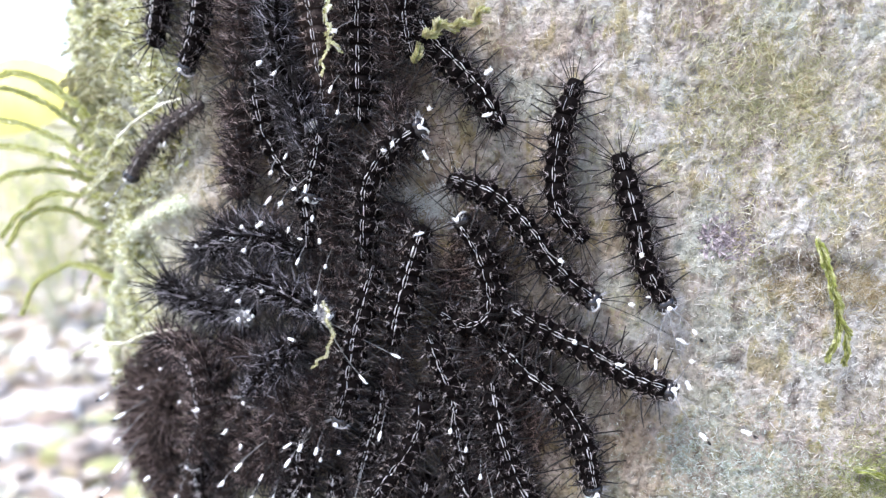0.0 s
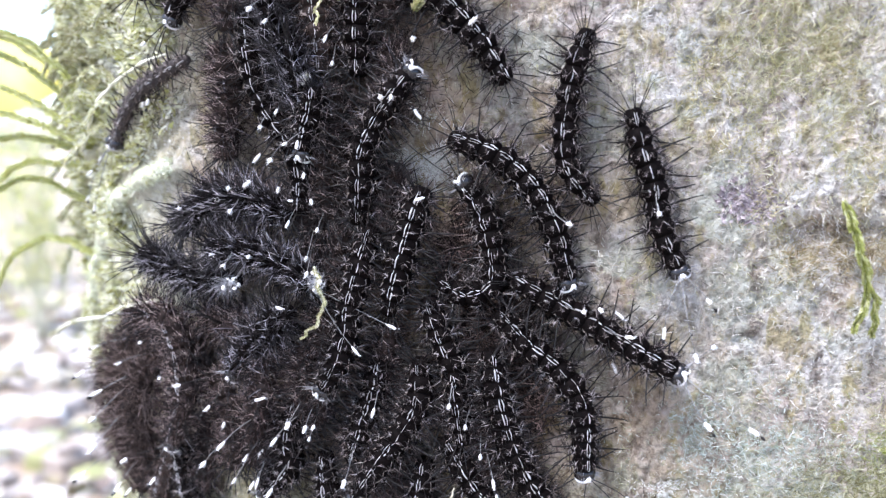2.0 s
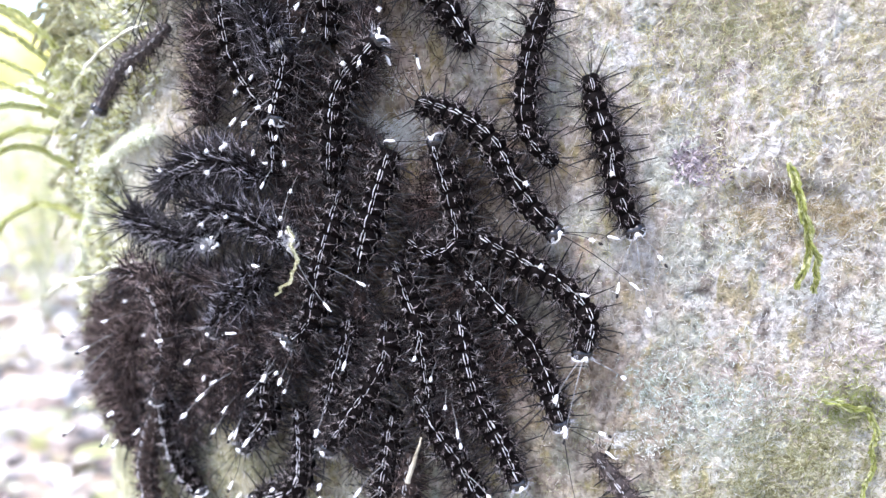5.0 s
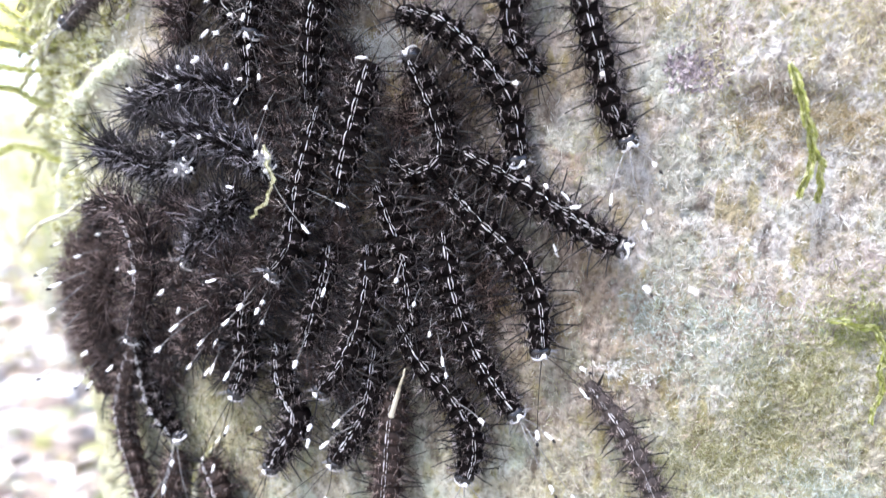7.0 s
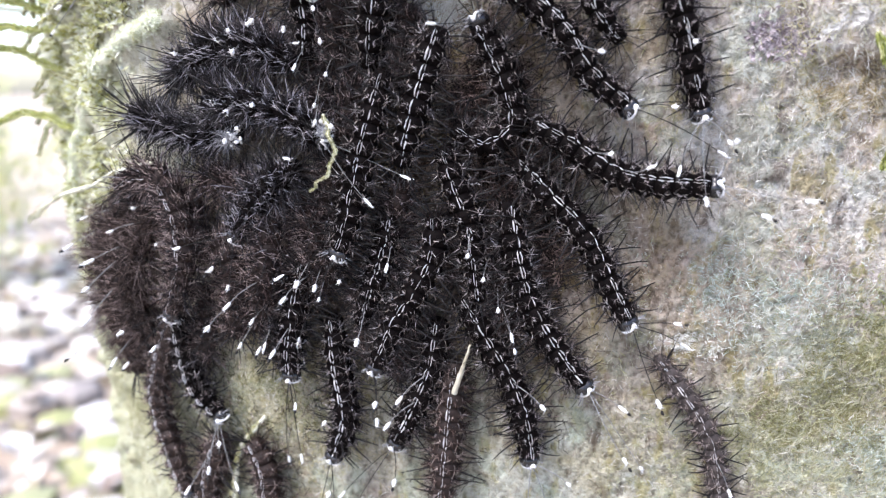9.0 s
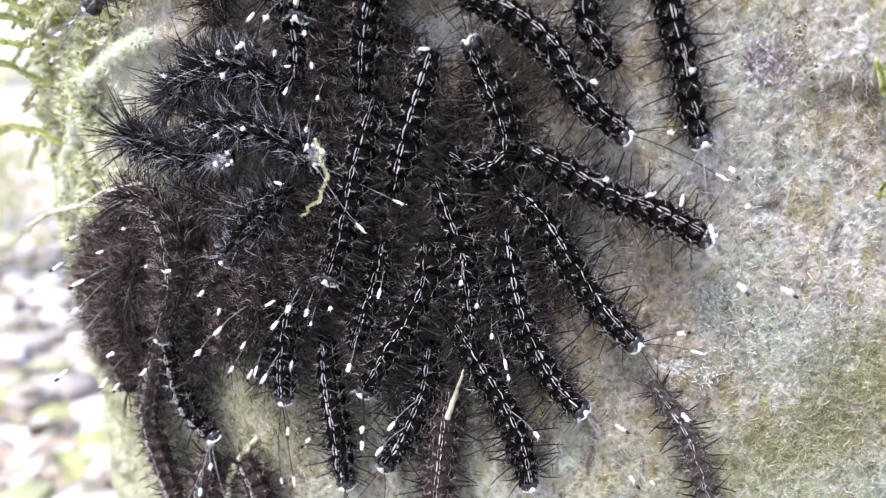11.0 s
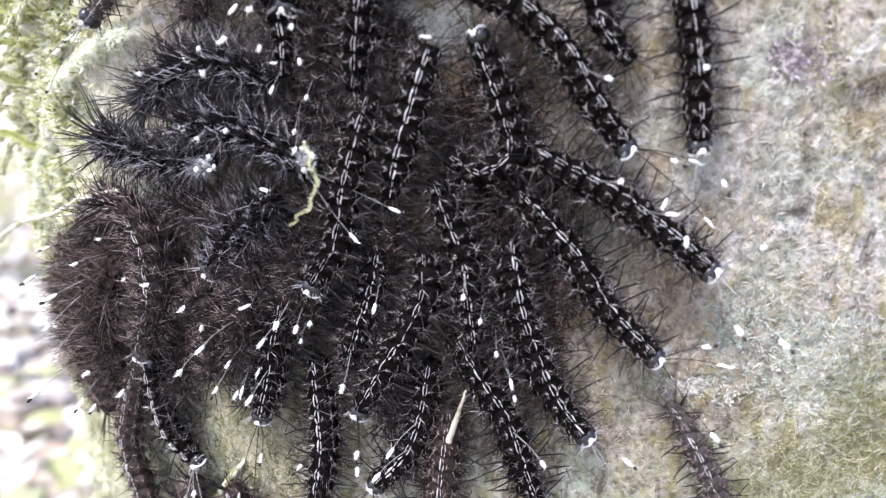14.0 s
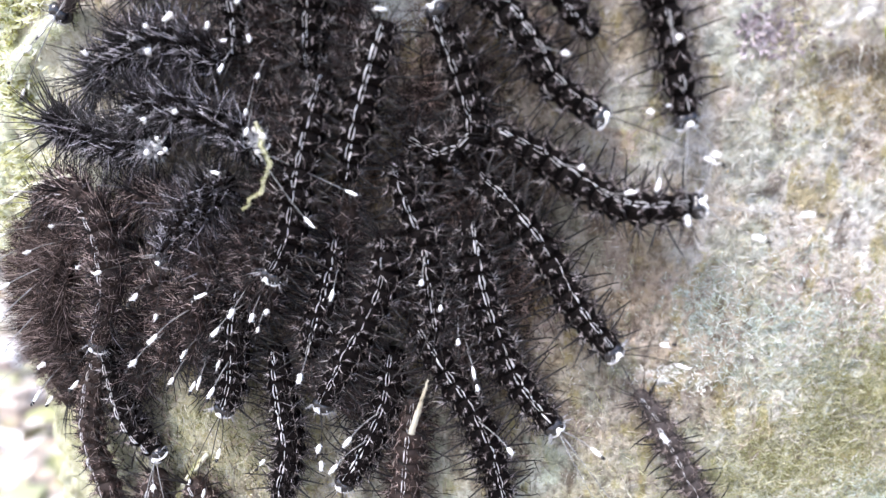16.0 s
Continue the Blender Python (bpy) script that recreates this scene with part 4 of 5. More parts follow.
SEGS = [[segment_mesh(SKIN[t], 10 * t + k) for k in range(4)] for t in (0, 1, 2)]
LINKS = [[[stripe_mesh(d, 200 + 10 * k + d, w) for k in range(6)] for d in (-1, 1)] for w in (1.2, 1.7, 2.4)]
FLANKS = [[side_stripe_mesh(d, 300 + 10 * k + d) for k in range(5)] for d in (-1, 1)]
TUFTS = [[bristle_mesh(TUFT[t], 20 + 10 * t + k, 0.75) for k in range(6)] for t in (0, 1, 2)]
SHAGS = [[bristle_mesh(HAIR[t], 50 + 10 * t + k, 1.0, True) for k in range(5)] for t in (0, 1)]
PELTS = [bristle_mesh(HAIR[3], 90 + k, 1.7, True, 0.6) for k in range(4)]
GUARDS = [guard_mesh(m, 500 + k) for k in range(4) for m in (SPINE, SPINE, HAIR[0])]
SIDES = [side_spine_mesh(700 + k, (1, 2, 1, 2)[k % 4]) for k in range(8)]
STARS = [spine_mesh(60 + k) for k in range(6)]
COLLARS = [collar_mesh(400 + k) for k in range(3)]
HEAD, MARKS = head_mesh(), [mark_mesh(-1), mark_mesh(1)]
CLUBS = [club_mesh(80 + k, WHITE, -0.0002, ln, r) for k, (ln, r) in enumerate(((0.0016, 0.0003), (0.001, 0.00034), (0.0019, 0.00026), (0.0008, 0.0003), (0.0014, 0.00036)))]
KNOBS = [club_mesh(90 + k, SPINE, 0.0016, 0.0024, 0.00028) for k in range(2)]
LONG = []
for k, (ln, lift, spread) in enumerate([(0.015, 0.25, 14), (0.013, 0.35, -22), (0.010, 0.5, 48), (0.011, 0.45, -55), (0.017, 0.15, -6), (0.008, 1.4, 30), (0.007, 1.8, -40), (0.009, 1.0, 75), (0.006, 2.2, 5)]):
    bits, tip, way = club_hair(120 + k, ln, lift, spread)
    dark = bits.mesh("long_hair", SPINE)
    pale = dark.copy()
    pale.materials[0] = PALEHAIR
    LONG.append((dark, pale, tip, way.to_track_quat("X", "Z").to_matrix().to_4x4()))


def long_hair(parent, k, at, rng, pale):
    dark_me, pale_me, tip, turn = LONG[k]
    h = child("long_hair", pale_me if pale else dark_me, parent, Matrix.Translation(at), label="long fine hair with a white clubbed tip")
    child("club", rng.choice(CLUBS), h, Matrix.Translation(tip) @ turn)
    if rng.random() < 0.6:
        child("knob", rng.choice(KNOBS), h, Matrix.Translation(tip) @ turn)


COUNT = [0]


def caterpillar(fixed, moves=(), headless=False, tone=0, fur=1.0, fat=1.3, roll=0.0, lines=None, weight=None):
    """A hairy caterpillar on the bark along points of (s, z, height) in cm from its rear to its head.
    moves: (seconds, the points past the fixed ones) where its front sways."""
    COUNT[0] += 1
    lined = fur < 1.1 if lines is None else lines
    rng = random.Random(COUNT[0])
    pick = rng.randrange(3) if tone == 0 else 1 if tone == 2 else 0
    weight = pick if weight is None else weight
    shapes = [(t, fixed + rest) for t, rest in moves] or [(0.0, fixed)]
    lanes = []
    for t, pts in shapes:
        lanes.append((t, spline([bark_point(*p)[0] for p in pts])))
    size = [sum((b - a).length for a, b in zip(ln, ln[1:])) for _, ln in lanes]
    total = sum(size) / len(size)
    n = max(5, min(14, round(total / SEG)))
    step = total / n
    s, z, h = fixed[0]
    base, _ = bark_point(s, z, 0)
    root = new("caterpillar")
    root.matrix_basis = Matrix.Translation(base)
    looks = ("black hairy caterpillar with two white chain stripes, clinging to bark", "brown hairy caterpillar with faint pale chain stripes, clinging to bark", "russet brown hairy caterpillar with pale lines, on open bark")
    if moves:
        looks = ("black hairy caterpillar with white chain stripes, swaying its raised front", looks[1], looks[2])
    if fur > 1.1:
        looks = ("dark long-haired caterpillar bunched in the furry heap", "brown long-haired caterpillar bunched in the furry heap")
    tagged(root, looks[tone], "caterpillar", "caterpillars of the colony")

    def place(line, d):
        p, x = along(line, d)
        sx = p.x / CM
        a = math.asin(max(-1.0, min(1.0, (-3.5 - sx) / 12.0))) if sx < -3.5 else 0.0
        up = Vector((-math.sin(a), -math.cos(a), 0))
        up = (up - x * up.dot(x)).normalized()
        m = Matrix((x, up.cross(x), up)).transposed().to_4x4() @ Matrix.Rotation(radians(roll), 4, "X")
        m.translation = p - base
        return m

    if max(p[0] for p in shapes[0][1]) < 1.6:
        TRAILS.append(lanes[0][1])
    for i in range(n):
        d = (i + 0.5) * step
        rows = [(t, place(ln, d)) for t, ln in lanes]
        u = (i + 0.5) / n
        ends = smooth(0, 0.4, u) * (1 - 0.5 * smooth(0.6, 1, u)) if fur > 1.3 else 1.0
        r = fat * (0.55 + 0.45 * ends) * (0.72 + 0.28 * smooth(0, 0.22, u)) * (1 - (0.3 if headless else 0.22) * smooth(0.72, 1, u)) * rng.uniform(0.96, 1.04)
        seg = child("body_segment", rng.choice(SEGS[tone]), root, rows[0][1])
        seg.scale = (step / SEG * 1.05, r, r)
        for side in (0, 1) if lined else ():
            if i == 0 or rng.random() < 0.86:
                child("stripe", rng.choice(LINKS[min(2, max(0, weight + rng.choice((-1, 0, 0, 1))))][side]), seg, label="white chain-link stripe" if i == 0 else "")
        for me in FLANKS if lined else ():
            child("side_stripe", rng.choice(me), seg)
        tuft = child("bristles", rng.choice((PELTS if fur > 1.3 else SHAGS[tone] if fur > 1.1 else TUFTS[tone])), seg, label="radiating dark bristles" if i == 0 else "")
        tuft["kind"] = "stuff"
        if fur < 1.1:
            child("spine_fringe", rng.choice(SIDES), seg, label="stiff dark barbed spines" if i == 0 else "")["kind"] = "stuff"
        if 1.1 < fur < 1.3 and rng.random() < 0.8:
            child("guard_hairs", rng.choice(GUARDS), seg)["kind"] = "stuff"
        grow = 1.2 if fur > 1.3 else 1.0
        tuft.scale = (SEG / step * grow, grow, grow)
        if i == 0 or (headless and i == n - 1):
            for k in range(10):
                a = radians(-105 + 21 * k + rng.uniform(-8, 8))
                way = Vector((rng.uniform(0.1, 1.3) * (1 if i else -1), math.sin(a), 0.75 * math.cos(a) + 0.1)).normalized()
                child("spine", rng.choice(STARS), seg, Matrix.Translation(way * RAD * 0.6) @ way.to_track_quat("X", "Z").to_matrix().to_4x4())
        if fur > 1.1 and tone == 0 and i < 3:
            for k in range(8):
                a = radians(rng.uniform(-110, 110))
                way = Vector((-rng.uniform(0.4, 1.6), math.sin(a), 0.7 * math.cos(a) + 0.25)).normalized()
                child("spine", rng.choice(STARS), seg, Matrix.Translation(way * RAD * 0.5) @ way.to_track_quat("X", "Z").to_matrix().to_4x4()).scale = (1.3, 1, 1)
        if i and rng.random() < (0.17 if fur > 1.1 else 0.05):
            long_hair(seg, rng.choice((5, 6, 8)), Vector((0, 0, RAD * 0.9)), rng, True)
        if len(rows) > 1 and d > 0.12 * total:
            MOVERS.append((seg, rows))
    if not headless:
        d = total + 0.0006
        rows = [(t, place(ln, d)) for t, ln in lanes]
        head = child("head", HEAD, root, rows[0][1], label="shiny black head with a forked white mark")
        head.scale = (1.12, 1.12, 1.12)
        for me in MARKS:
            child("face_mark", me, head)
        child("face_hairs", rng.choice(COLLARS), head)["kind"] = "stuff"
        pale = rng.random() < 0.35
        for k in rng.sample(range(5), 2) + rng.sample((5, 7), 1):
            long_hair(head, k, Vector((0.0004, 0, 0.0009)), rng, pale)
        if len(rows) > 1:
            MOVERS.append((head, rows))


caterpillar([(-0.39, 3.19, 0.35), (0.42, 2.86, 0.35)], moves=[
    (0, [(1.06, 2.24, 0.35), (1.64, 1.42, 0.35), (2.64, 0.61, 0.35)]),
    (1.5, [(1.06, 2.33, 0.35), (1.45, 1.54, 0.35), (1.50, 0.74, 0.35)]),
    (3, [(1.06, 2.20, 0.35), (1.59, 1.38, 0.35), (2.29, 0.85, 0.35)]),
    (5.5, [(1.01, 2.42, 0.35), (1.43, 1.63, 0.35), (2.07, 0.73, 0.35)]),
    (7, [(1.18, 2.11, 0.35), (1.58, 1.46, 0.35), (1.73, 0.65, 0.35)]),
    (8, [(1.04, 2.28, 0.35), (1.58, 1.56, 0.35), (1.94, 0.74, 0.35)]),
    (9, [(1.15, 2.25, 0.35), (1.64, 1.49, 0.35), (2.27, 0.95, 0.35)]),
    (12.5, [(1.11, 2.19, 0.35), (1.54, 1.49, 0.35), (2.39, 0.83, 0.35)]),
    (12.9, [(0.97, 2.26, 0.35), (1.38, 1.72, 0.35), (1.67, 0.81, 0.35)]),
    (13.1, [(1.01, 2.21, 0.35), (1.60, 1.67, 0.35), (2.05, 1.18, 0.35)]),
    (13.2, [(1.17, 2.19, 0.35), (1.75, 1.52, 0.35), (2.25, 0.90, 0.35)]),
    (13.5, [(1.13, 2.21, 0.35), (1.53, 1.52, 0.35), (2.08, 0.62, 0.35)]),
    (14.5, [(1.15, 2.19, 0.35), (1.59, 1.47, 0.35), (2.25, 0.73, 0.35)]),
    (15, [(1.14, 2.20, 0.35), (1.54, 1.47, 0.35), (2.26, 0.73, 0.35)]),
    (15.5, [(1.08, 2.07, 0.35), (1.45, 1.40, 0.35), (1.99, 0.66, 0.35)]),
    (16, [(1.23, 1.96, 0.35), (1.61, 1.33, 0.35), (2.33, 0.81, 0.35)])], roll=-32)
caterpillar([(2.04, 4.94, 0.35), (1.81, 4.24, 0.35), (1.66, 3.36, 0.35), (1.73, 2.62, 0.35), (2.17, 2.03, 0.35)], headless=True, roll=8, fat=1.16)
caterpillar([(2.80, 3.58, 0.35), (2.99, 2.79, 0.35)], moves=[
    (0, [(3.10, 2.39, 0.35), (3.30, 1.50, 0.35), (3.66, 0.81, 0.35)]),
    (1.5, [(3.13, 2.51, 0.35), (3.33, 1.56, 0.35), (3.67, 0.69, 0.35)]),
    (3, [(3.11, 2.39, 0.35), (3.27, 1.50, 0.35), (3.64, 0.76, 0.35)]),
    (5.5, [(3.17, 2.33, 0.35), (3.34, 1.52, 0.35), (3.65, 0.80, 0.35)]),
    (7, [(3.20, 2.07, 0.35), (3.35, 1.45, 0.35), (3.64, 0.82, 0.35)]),
    (8, [(3.13, 2.12, 0.35), (3.35, 1.47, 0.35), (3.62, 0.91, 0.35)]),
    (9, [(3.24, 1.99, 0.35), (3.36, 1.40, 0.35), (3.52, 0.84, 0.35)]),
    (12.5, [(3.18, 2.22, 0.35), (3.35, 1.51, 0.35), (3.60, 0.87, 0.35)]),
    (12.9, [(3.24, 2.11, 0.35), (3.40, 1.42, 0.35), (3.62, 0.84, 0.35)]),
    (13, [(3.19, 2.16, 0.35), (3.43, 1.65, 0.35), (3.64, 1.17, 0.35)]),
    (13.2, [(3.12, 2.21, 0.35), (3.35, 1.70, 0.35), (3.69, 1.52, 0.35)]),
    (13.5, [(3.10, 2.15, 0.35), (3.18, 1.57, 0.35), (3.05, 0.87, 0.35)]),
    (14, [(3.10, 2.22, 0.35), (3.16, 1.64, 0.35), (3.24, 0.79, 0.35)]),
    (14.5, [(3.12, 2.25, 0.35), (3.13, 1.59, 0.35), (2.65, 0.84, 0.35)]),
    (15, [(3.13, 2.11, 0.35), (3.19, 1.57, 0.35), (3.24, 0.73, 0.35)]),
    (15.5, [(3.18, 2.20, 0.35), (3.38, 1.62, 0.35), (3.92, 0.92, 0.35)]),
    (16, [(3.25, 2.00, 0.35), (3.40, 1.36, 0.35), (3.55, 0.75, 0.35)])], roll=-8, fat=1.16)
caterpillar([(-1.10, 6.61, 0.35), (-0.75, 5.87, 0.35), (-0.27, 5.37, 0.35), (0.20, 4.83, 0.35), (0.62, 4.18, 0.35)], headless=True, roll=-30)
caterpillar([(-0.69, 0.57, 0.35), (-0.13, 0.30, 0.35), (0.38, 0.65, 0.35)], moves=[
    (0, [(0.27, 1.63, 0.35), (-0.26, 2.53, 0.35)]),
    (1.5, [(0.20, 1.83, 0.35), (-0.30, 2.54, 0.35)]),
    (3, [(0.27, 1.65, 0.35), (-0.27, 2.54, 0.35)]),
    (5.5, [(0.29, 1.31, 0.35), (0.06, 2.12, 0.35)]),
    (7, [(0.28, 1.40, 0.35), (-0.12, 2.27, 0.35)]),
    (8, [(0.22, 1.35, 0.35), (-0.16, 2.13, 0.35)]),
    (9, [(0.24, 1.43, 0.35), (-0.18, 2.30, 0.35)]),
    (12.5, [(0.21, 1.47, 0.35), (-0.23, 2.37, 0.35)]),
    (14.5, [(0.24, 1.40, 0.35), (-0.13, 2.39, 0.35)]),
    (16, [(0.23, 1.45, 0.35), (-0.11, 2.37, 0.35)])], roll=-12, weight=0)
caterpillar([(-0.89, 2.29, 0.60), (-1.11, 1.69, 0.60), (-1.33, 1.03, 0.60), (-1.51, 0.44, 0.60), (-1.63, -0.06, 0.60)], headless=True)
caterpillar([(-1.89, 1.57, 0.60), (-2.14, 0.83, 0.65), (-2.37, 0.04, 0.70)], moves=[
    (0, [(-2.60, -1.05, 0.75), (-2.88, -1.85, 0.80)]),
    (1.5, [(-2.46, -0.57, 0.75), (-2.92, -1.47, 0.80)]),
    (3, [(-2.64, -1.25, 0.75), (-3.15, -1.63, 0.80)]),
    (5.5, [(-2.66, -1.06, 0.75), (-2.97, -1.35, 0.80)]),
    (7, [(-2.57, -0.99, 0.75), (-2.94, -1.49, 0.80)]),
    (8, [(-2.67, -0.94, 0.75), (-2.95, -1.42, 0.80)]),
    (9, [(-2.68, -1.16, 0.75), (-2.95, -1.86, 0.80)]),
    (12.5, [(-2.60, -0.86, 0.75), (-2.97, -1.77, 0.80)]),
    (12.9, [(-2.57, -0.77, 0.75), (-3.00, -1.59, 0.80)]),
    (13.1, [(-2.63, -0.53, 0.75), (-2.88, -1.20, 0.80)]),
    (13.2, [(-2.60, -0.64, 0.75), (-2.96, -1.38, 0.80)]),
    (14.5, [(-2.55, -0.85, 0.75), (-2.98, -1.59, 0.80)]),
    (16, [(-2.62, -1.00, 0.75), (-3.00, -1.66, 0.80)])], roll=5)
caterpillar([(-2.18, 1.66, 0.50), (-2.08, 2.45, 0.55)], moves=[
    (0, [(-1.95, 3.24, 0.60), (-1.37, 3.94, 0.65), (-0.50, 4.38, 0.70)]),
    (1.5, [(-2.00, 3.03, 0.60), (-1.52, 3.82, 0.65), (-0.95, 4.46, 0.70)]),
    (3, [(-1.90, 3.34, 0.60), (-1.38, 4.02, 0.65), (-0.84, 4.52, 0.70)]),
    (5.5, [(-1.95, 3.28, 0.60), (-1.67, 3.79, 0.65), (-1.25, 4.17, 0.70)]),
    (7, [(-1.90, 3.29, 0.60), (-1.62, 3.94, 0.65), (-1.25, 4.28, 0.70)]),
    (16, [(-1.97, 3.08, 0.60), (-1.70, 3.53, 0.65), (-1.31, 3.95, 0.70)])])
caterpillar([(-4.22, 5.65, 0.50), (-4.17, 4.76, 0.50), (-3.93, 3.90, 0.50), (-3.50, 3.26, 0.50), (-3.32, 2.63, 0.50), (-3.36, 1.87, 0.50)], headless=True)
caterpillar([(-5.73, 4.90, 0.40)], moves=[
    (0, [(-6.71, 4.52, 0.40), (-7.60, 3.98, 0.40), (-8.61, 3.19, 0.40)]),
    (3, [(-6.46, 4.67, 0.40), (-7.39, 4.23, 0.40), (-8.26, 3.30, 0.40)]),
    (5.5, [(-6.35, 4.50, 0.40), (-7.23, 4.16, 0.40), (-8.24, 3.44, 0.40)]),
    (7, [(-6.30, 4.42, 0.40), (-7.18, 4.09, 0.40), (-8.38, 3.68, 0.40)]),
    (16, [(-5.23, 3.89, 0.40), (-5.82, 3.51, 0.40), (-6.54, 2.94, 0.40)])], tone=2, fat=0.74, roll=-20)
caterpillar([(0.71, 0.62, 0.35), (1.40, 0.24, 0.38)], moves=[
    (0, [(2.43, -0.27, 0.40), (3.06, -0.60, 0.50), (3.67, -0.75, 0.60)]),
    (1.5, [(2.38, -0.34, 0.40), (2.96, -0.69, 0.50), (3.51, -0.98, 0.60)]),
    (3, [(2.35, -0.25, 0.40), (3.04, -0.47, 0.50), (3.61, -0.68, 0.60)]),
    (5.5, [(2.29, -0.28, 0.40), (2.77, -0.84, 0.50), (2.63, -1.53, 0.60)]),
    (7, [(2.59, -0.51, 0.40), (3.19, -0.85, 0.50), (3.62, -1.02, 0.60)]),
    (8, [(2.17, -0.19, 0.40), (3.01, -0.23, 0.50), (3.85, 0.07, 0.60)]),
    (9, [(2.07, -0.20, 0.40), (2.83, -0.39, 0.50), (3.74, -0.42, 0.60)]),
    (12.5, [(2.09, -0.12, 0.40), (2.84, -0.39, 0.50), (3.66, -0.83, 0.60)]),
    (12.9, [(2.06, -0.20, 0.40), (2.83, -0.46, 0.50), (3.60, -0.57, 0.60)]),
    (13, [(2.07, -0.21, 0.40), (2.79, -0.56, 0.50), (3.54, -0.90, 0.60)]),
    (13.1, [(2.08, -0.08, 0.40), (2.71, -0.52, 0.50), (3.09, -1.34, 0.60)]),
    (13.2, [(2.10, -0.14, 0.40), (2.86, -0.67, 0.50), (3.52, -1.24, 0.60)]),
    (13.6, [(2.02, -0.15, 0.40), (2.77, -0.67, 0.50), (3.38, -1.26, 0.60)]),
    (13.8, [(2.00, -0.08, 0.40), (2.57, -0.60, 0.50), (2.95, -1.40, 0.60)]),
    (13.9, [(2.05, -0.11, 0.40), (2.76, -0.67, 0.50), (3.37, -1.16, 0.60)]),
    (14.5, [(2.11, -0.19, 0.40), (2.71, -0.52, 0.50), (3.45, -1.11, 0.60)]),
    (15, [(2.03, -0.18, 0.40), (2.72, -0.54, 0.50), (3.56, -0.97, 0.60)]),
    (15.5, [(2.10, -0.24, 0.40), (2.83, -0.53, 0.50), (3.68, -0.69, 0.60)]),
    (16, [(2.05, -0.21, 0.40), (2.82, -0.54, 0.50), (3.74, -0.47, 0.60)])], roll=-30)
caterpillar([(0.42, -0.03, 0.35), (0.97, -0.62, 0.38)], moves=[
    (0, [(1.56, -1.06, 0.40), (2.05, -1.83, 0.45), (2.27, -2.74, 0.50)]),
    (1.5, [(1.50, -1.02, 0.40), (1.91, -1.71, 0.45), (2.02, -2.86, 0.50)]),
    (3, [(1.64, -1.13, 0.40), (2.03, -1.78, 0.45), (2.03, -2.76, 0.50)]),
    (5.5, [(1.59, -1.30, 0.40), (1.98, -2.06, 0.45), (2.31, -2.82, 0.50)]),
    (7, [(1.66, -1.25, 0.40), (2.03, -2.02, 0.45), (2.14, -2.92, 0.50)]),
    (8, [(1.62, -1.38, 0.40), (2.04, -2.20, 0.45), (2.42, -2.98, 0.50)]),
    (9, [(1.61, -1.27, 0.40), (2.02, -2.09, 0.45), (2.45, -2.91, 0.50)]),
    (11.5, [(1.43, -1.37, 0.40), (2.00, -2.17, 0.45), (2.79, -2.70, 0.50)]),
    (12.5, [(1.44, -1.28, 0.40), (1.95, -2.03, 0.45), (2.94, -1.72, 0.50)]),
    (12.9, [(1.48, -1.38, 0.40), (1.97, -2.11, 0.45), (2.87, -2.51, 0.50)]),
    (13, [(1.46, -1.38, 0.40), (1.94, -2.15, 0.45), (2.24, -2.92, 0.50)]),
    (13.1, [(1.43, -1.38, 0.40), (1.86, -2.05, 0.45), (2.17, -2.99, 0.50)]),
    (13.2, [(1.50, -1.38, 0.40), (1.98, -2.15, 0.45), (2.51, -2.91, 0.50)]),
    (14.5, [(1.43, -1.13, 0.40), (1.85, -1.87, 0.45), (2.69, -2.69, 0.50)]),
    (16, [(1.50, -1.30, 0.40), (1.91, -2.07, 0.45), (2.59, -2.89, 0.50)])], roll=-28)
caterpillar([(0.29, -0.73, 0.45), (0.41, -1.71, 0.45), (0.67, -2.66, 0.45)], moves=[
    (0, [(0.97, -3.25, 0.45), (1.31, -3.72, 0.45)]),
    (1.5, [(0.94, -3.22, 0.45), (1.41, -3.96, 0.45)]),
    (3, [(1.18, -3.52, 0.45), (1.92, -3.94, 0.45)]),
    (5.5, [(1.09, -3.41, 0.45), (1.42, -4.28, 0.45)]),
    (7, [(1.16, -3.61, 0.45), (1.70, -4.31, 0.45)]),
    (8, [(1.16, -3.78, 0.45), (1.55, -4.57, 0.45)]),
    (9, [(1.24, -3.65, 0.45), (1.72, -4.25, 0.45)]),
    (12.5, [(1.17, -3.64, 0.45), (1.80, -4.22, 0.45)]),
    (14.5, [(1.11, -3.62, 0.45), (1.69, -4.38, 0.45)]),
    (16, [(1.10, -3.59, 0.45), (1.71, -4.32, 0.45)])], roll=-25)
caterpillar([(-0.88, 0.23, 0.50), (-0.64, -0.48, 0.50), (-0.40, -1.20, 0.50), (-0.31, -2.04, 0.50), (-0.27, -2.58, 0.50)], headless=True)
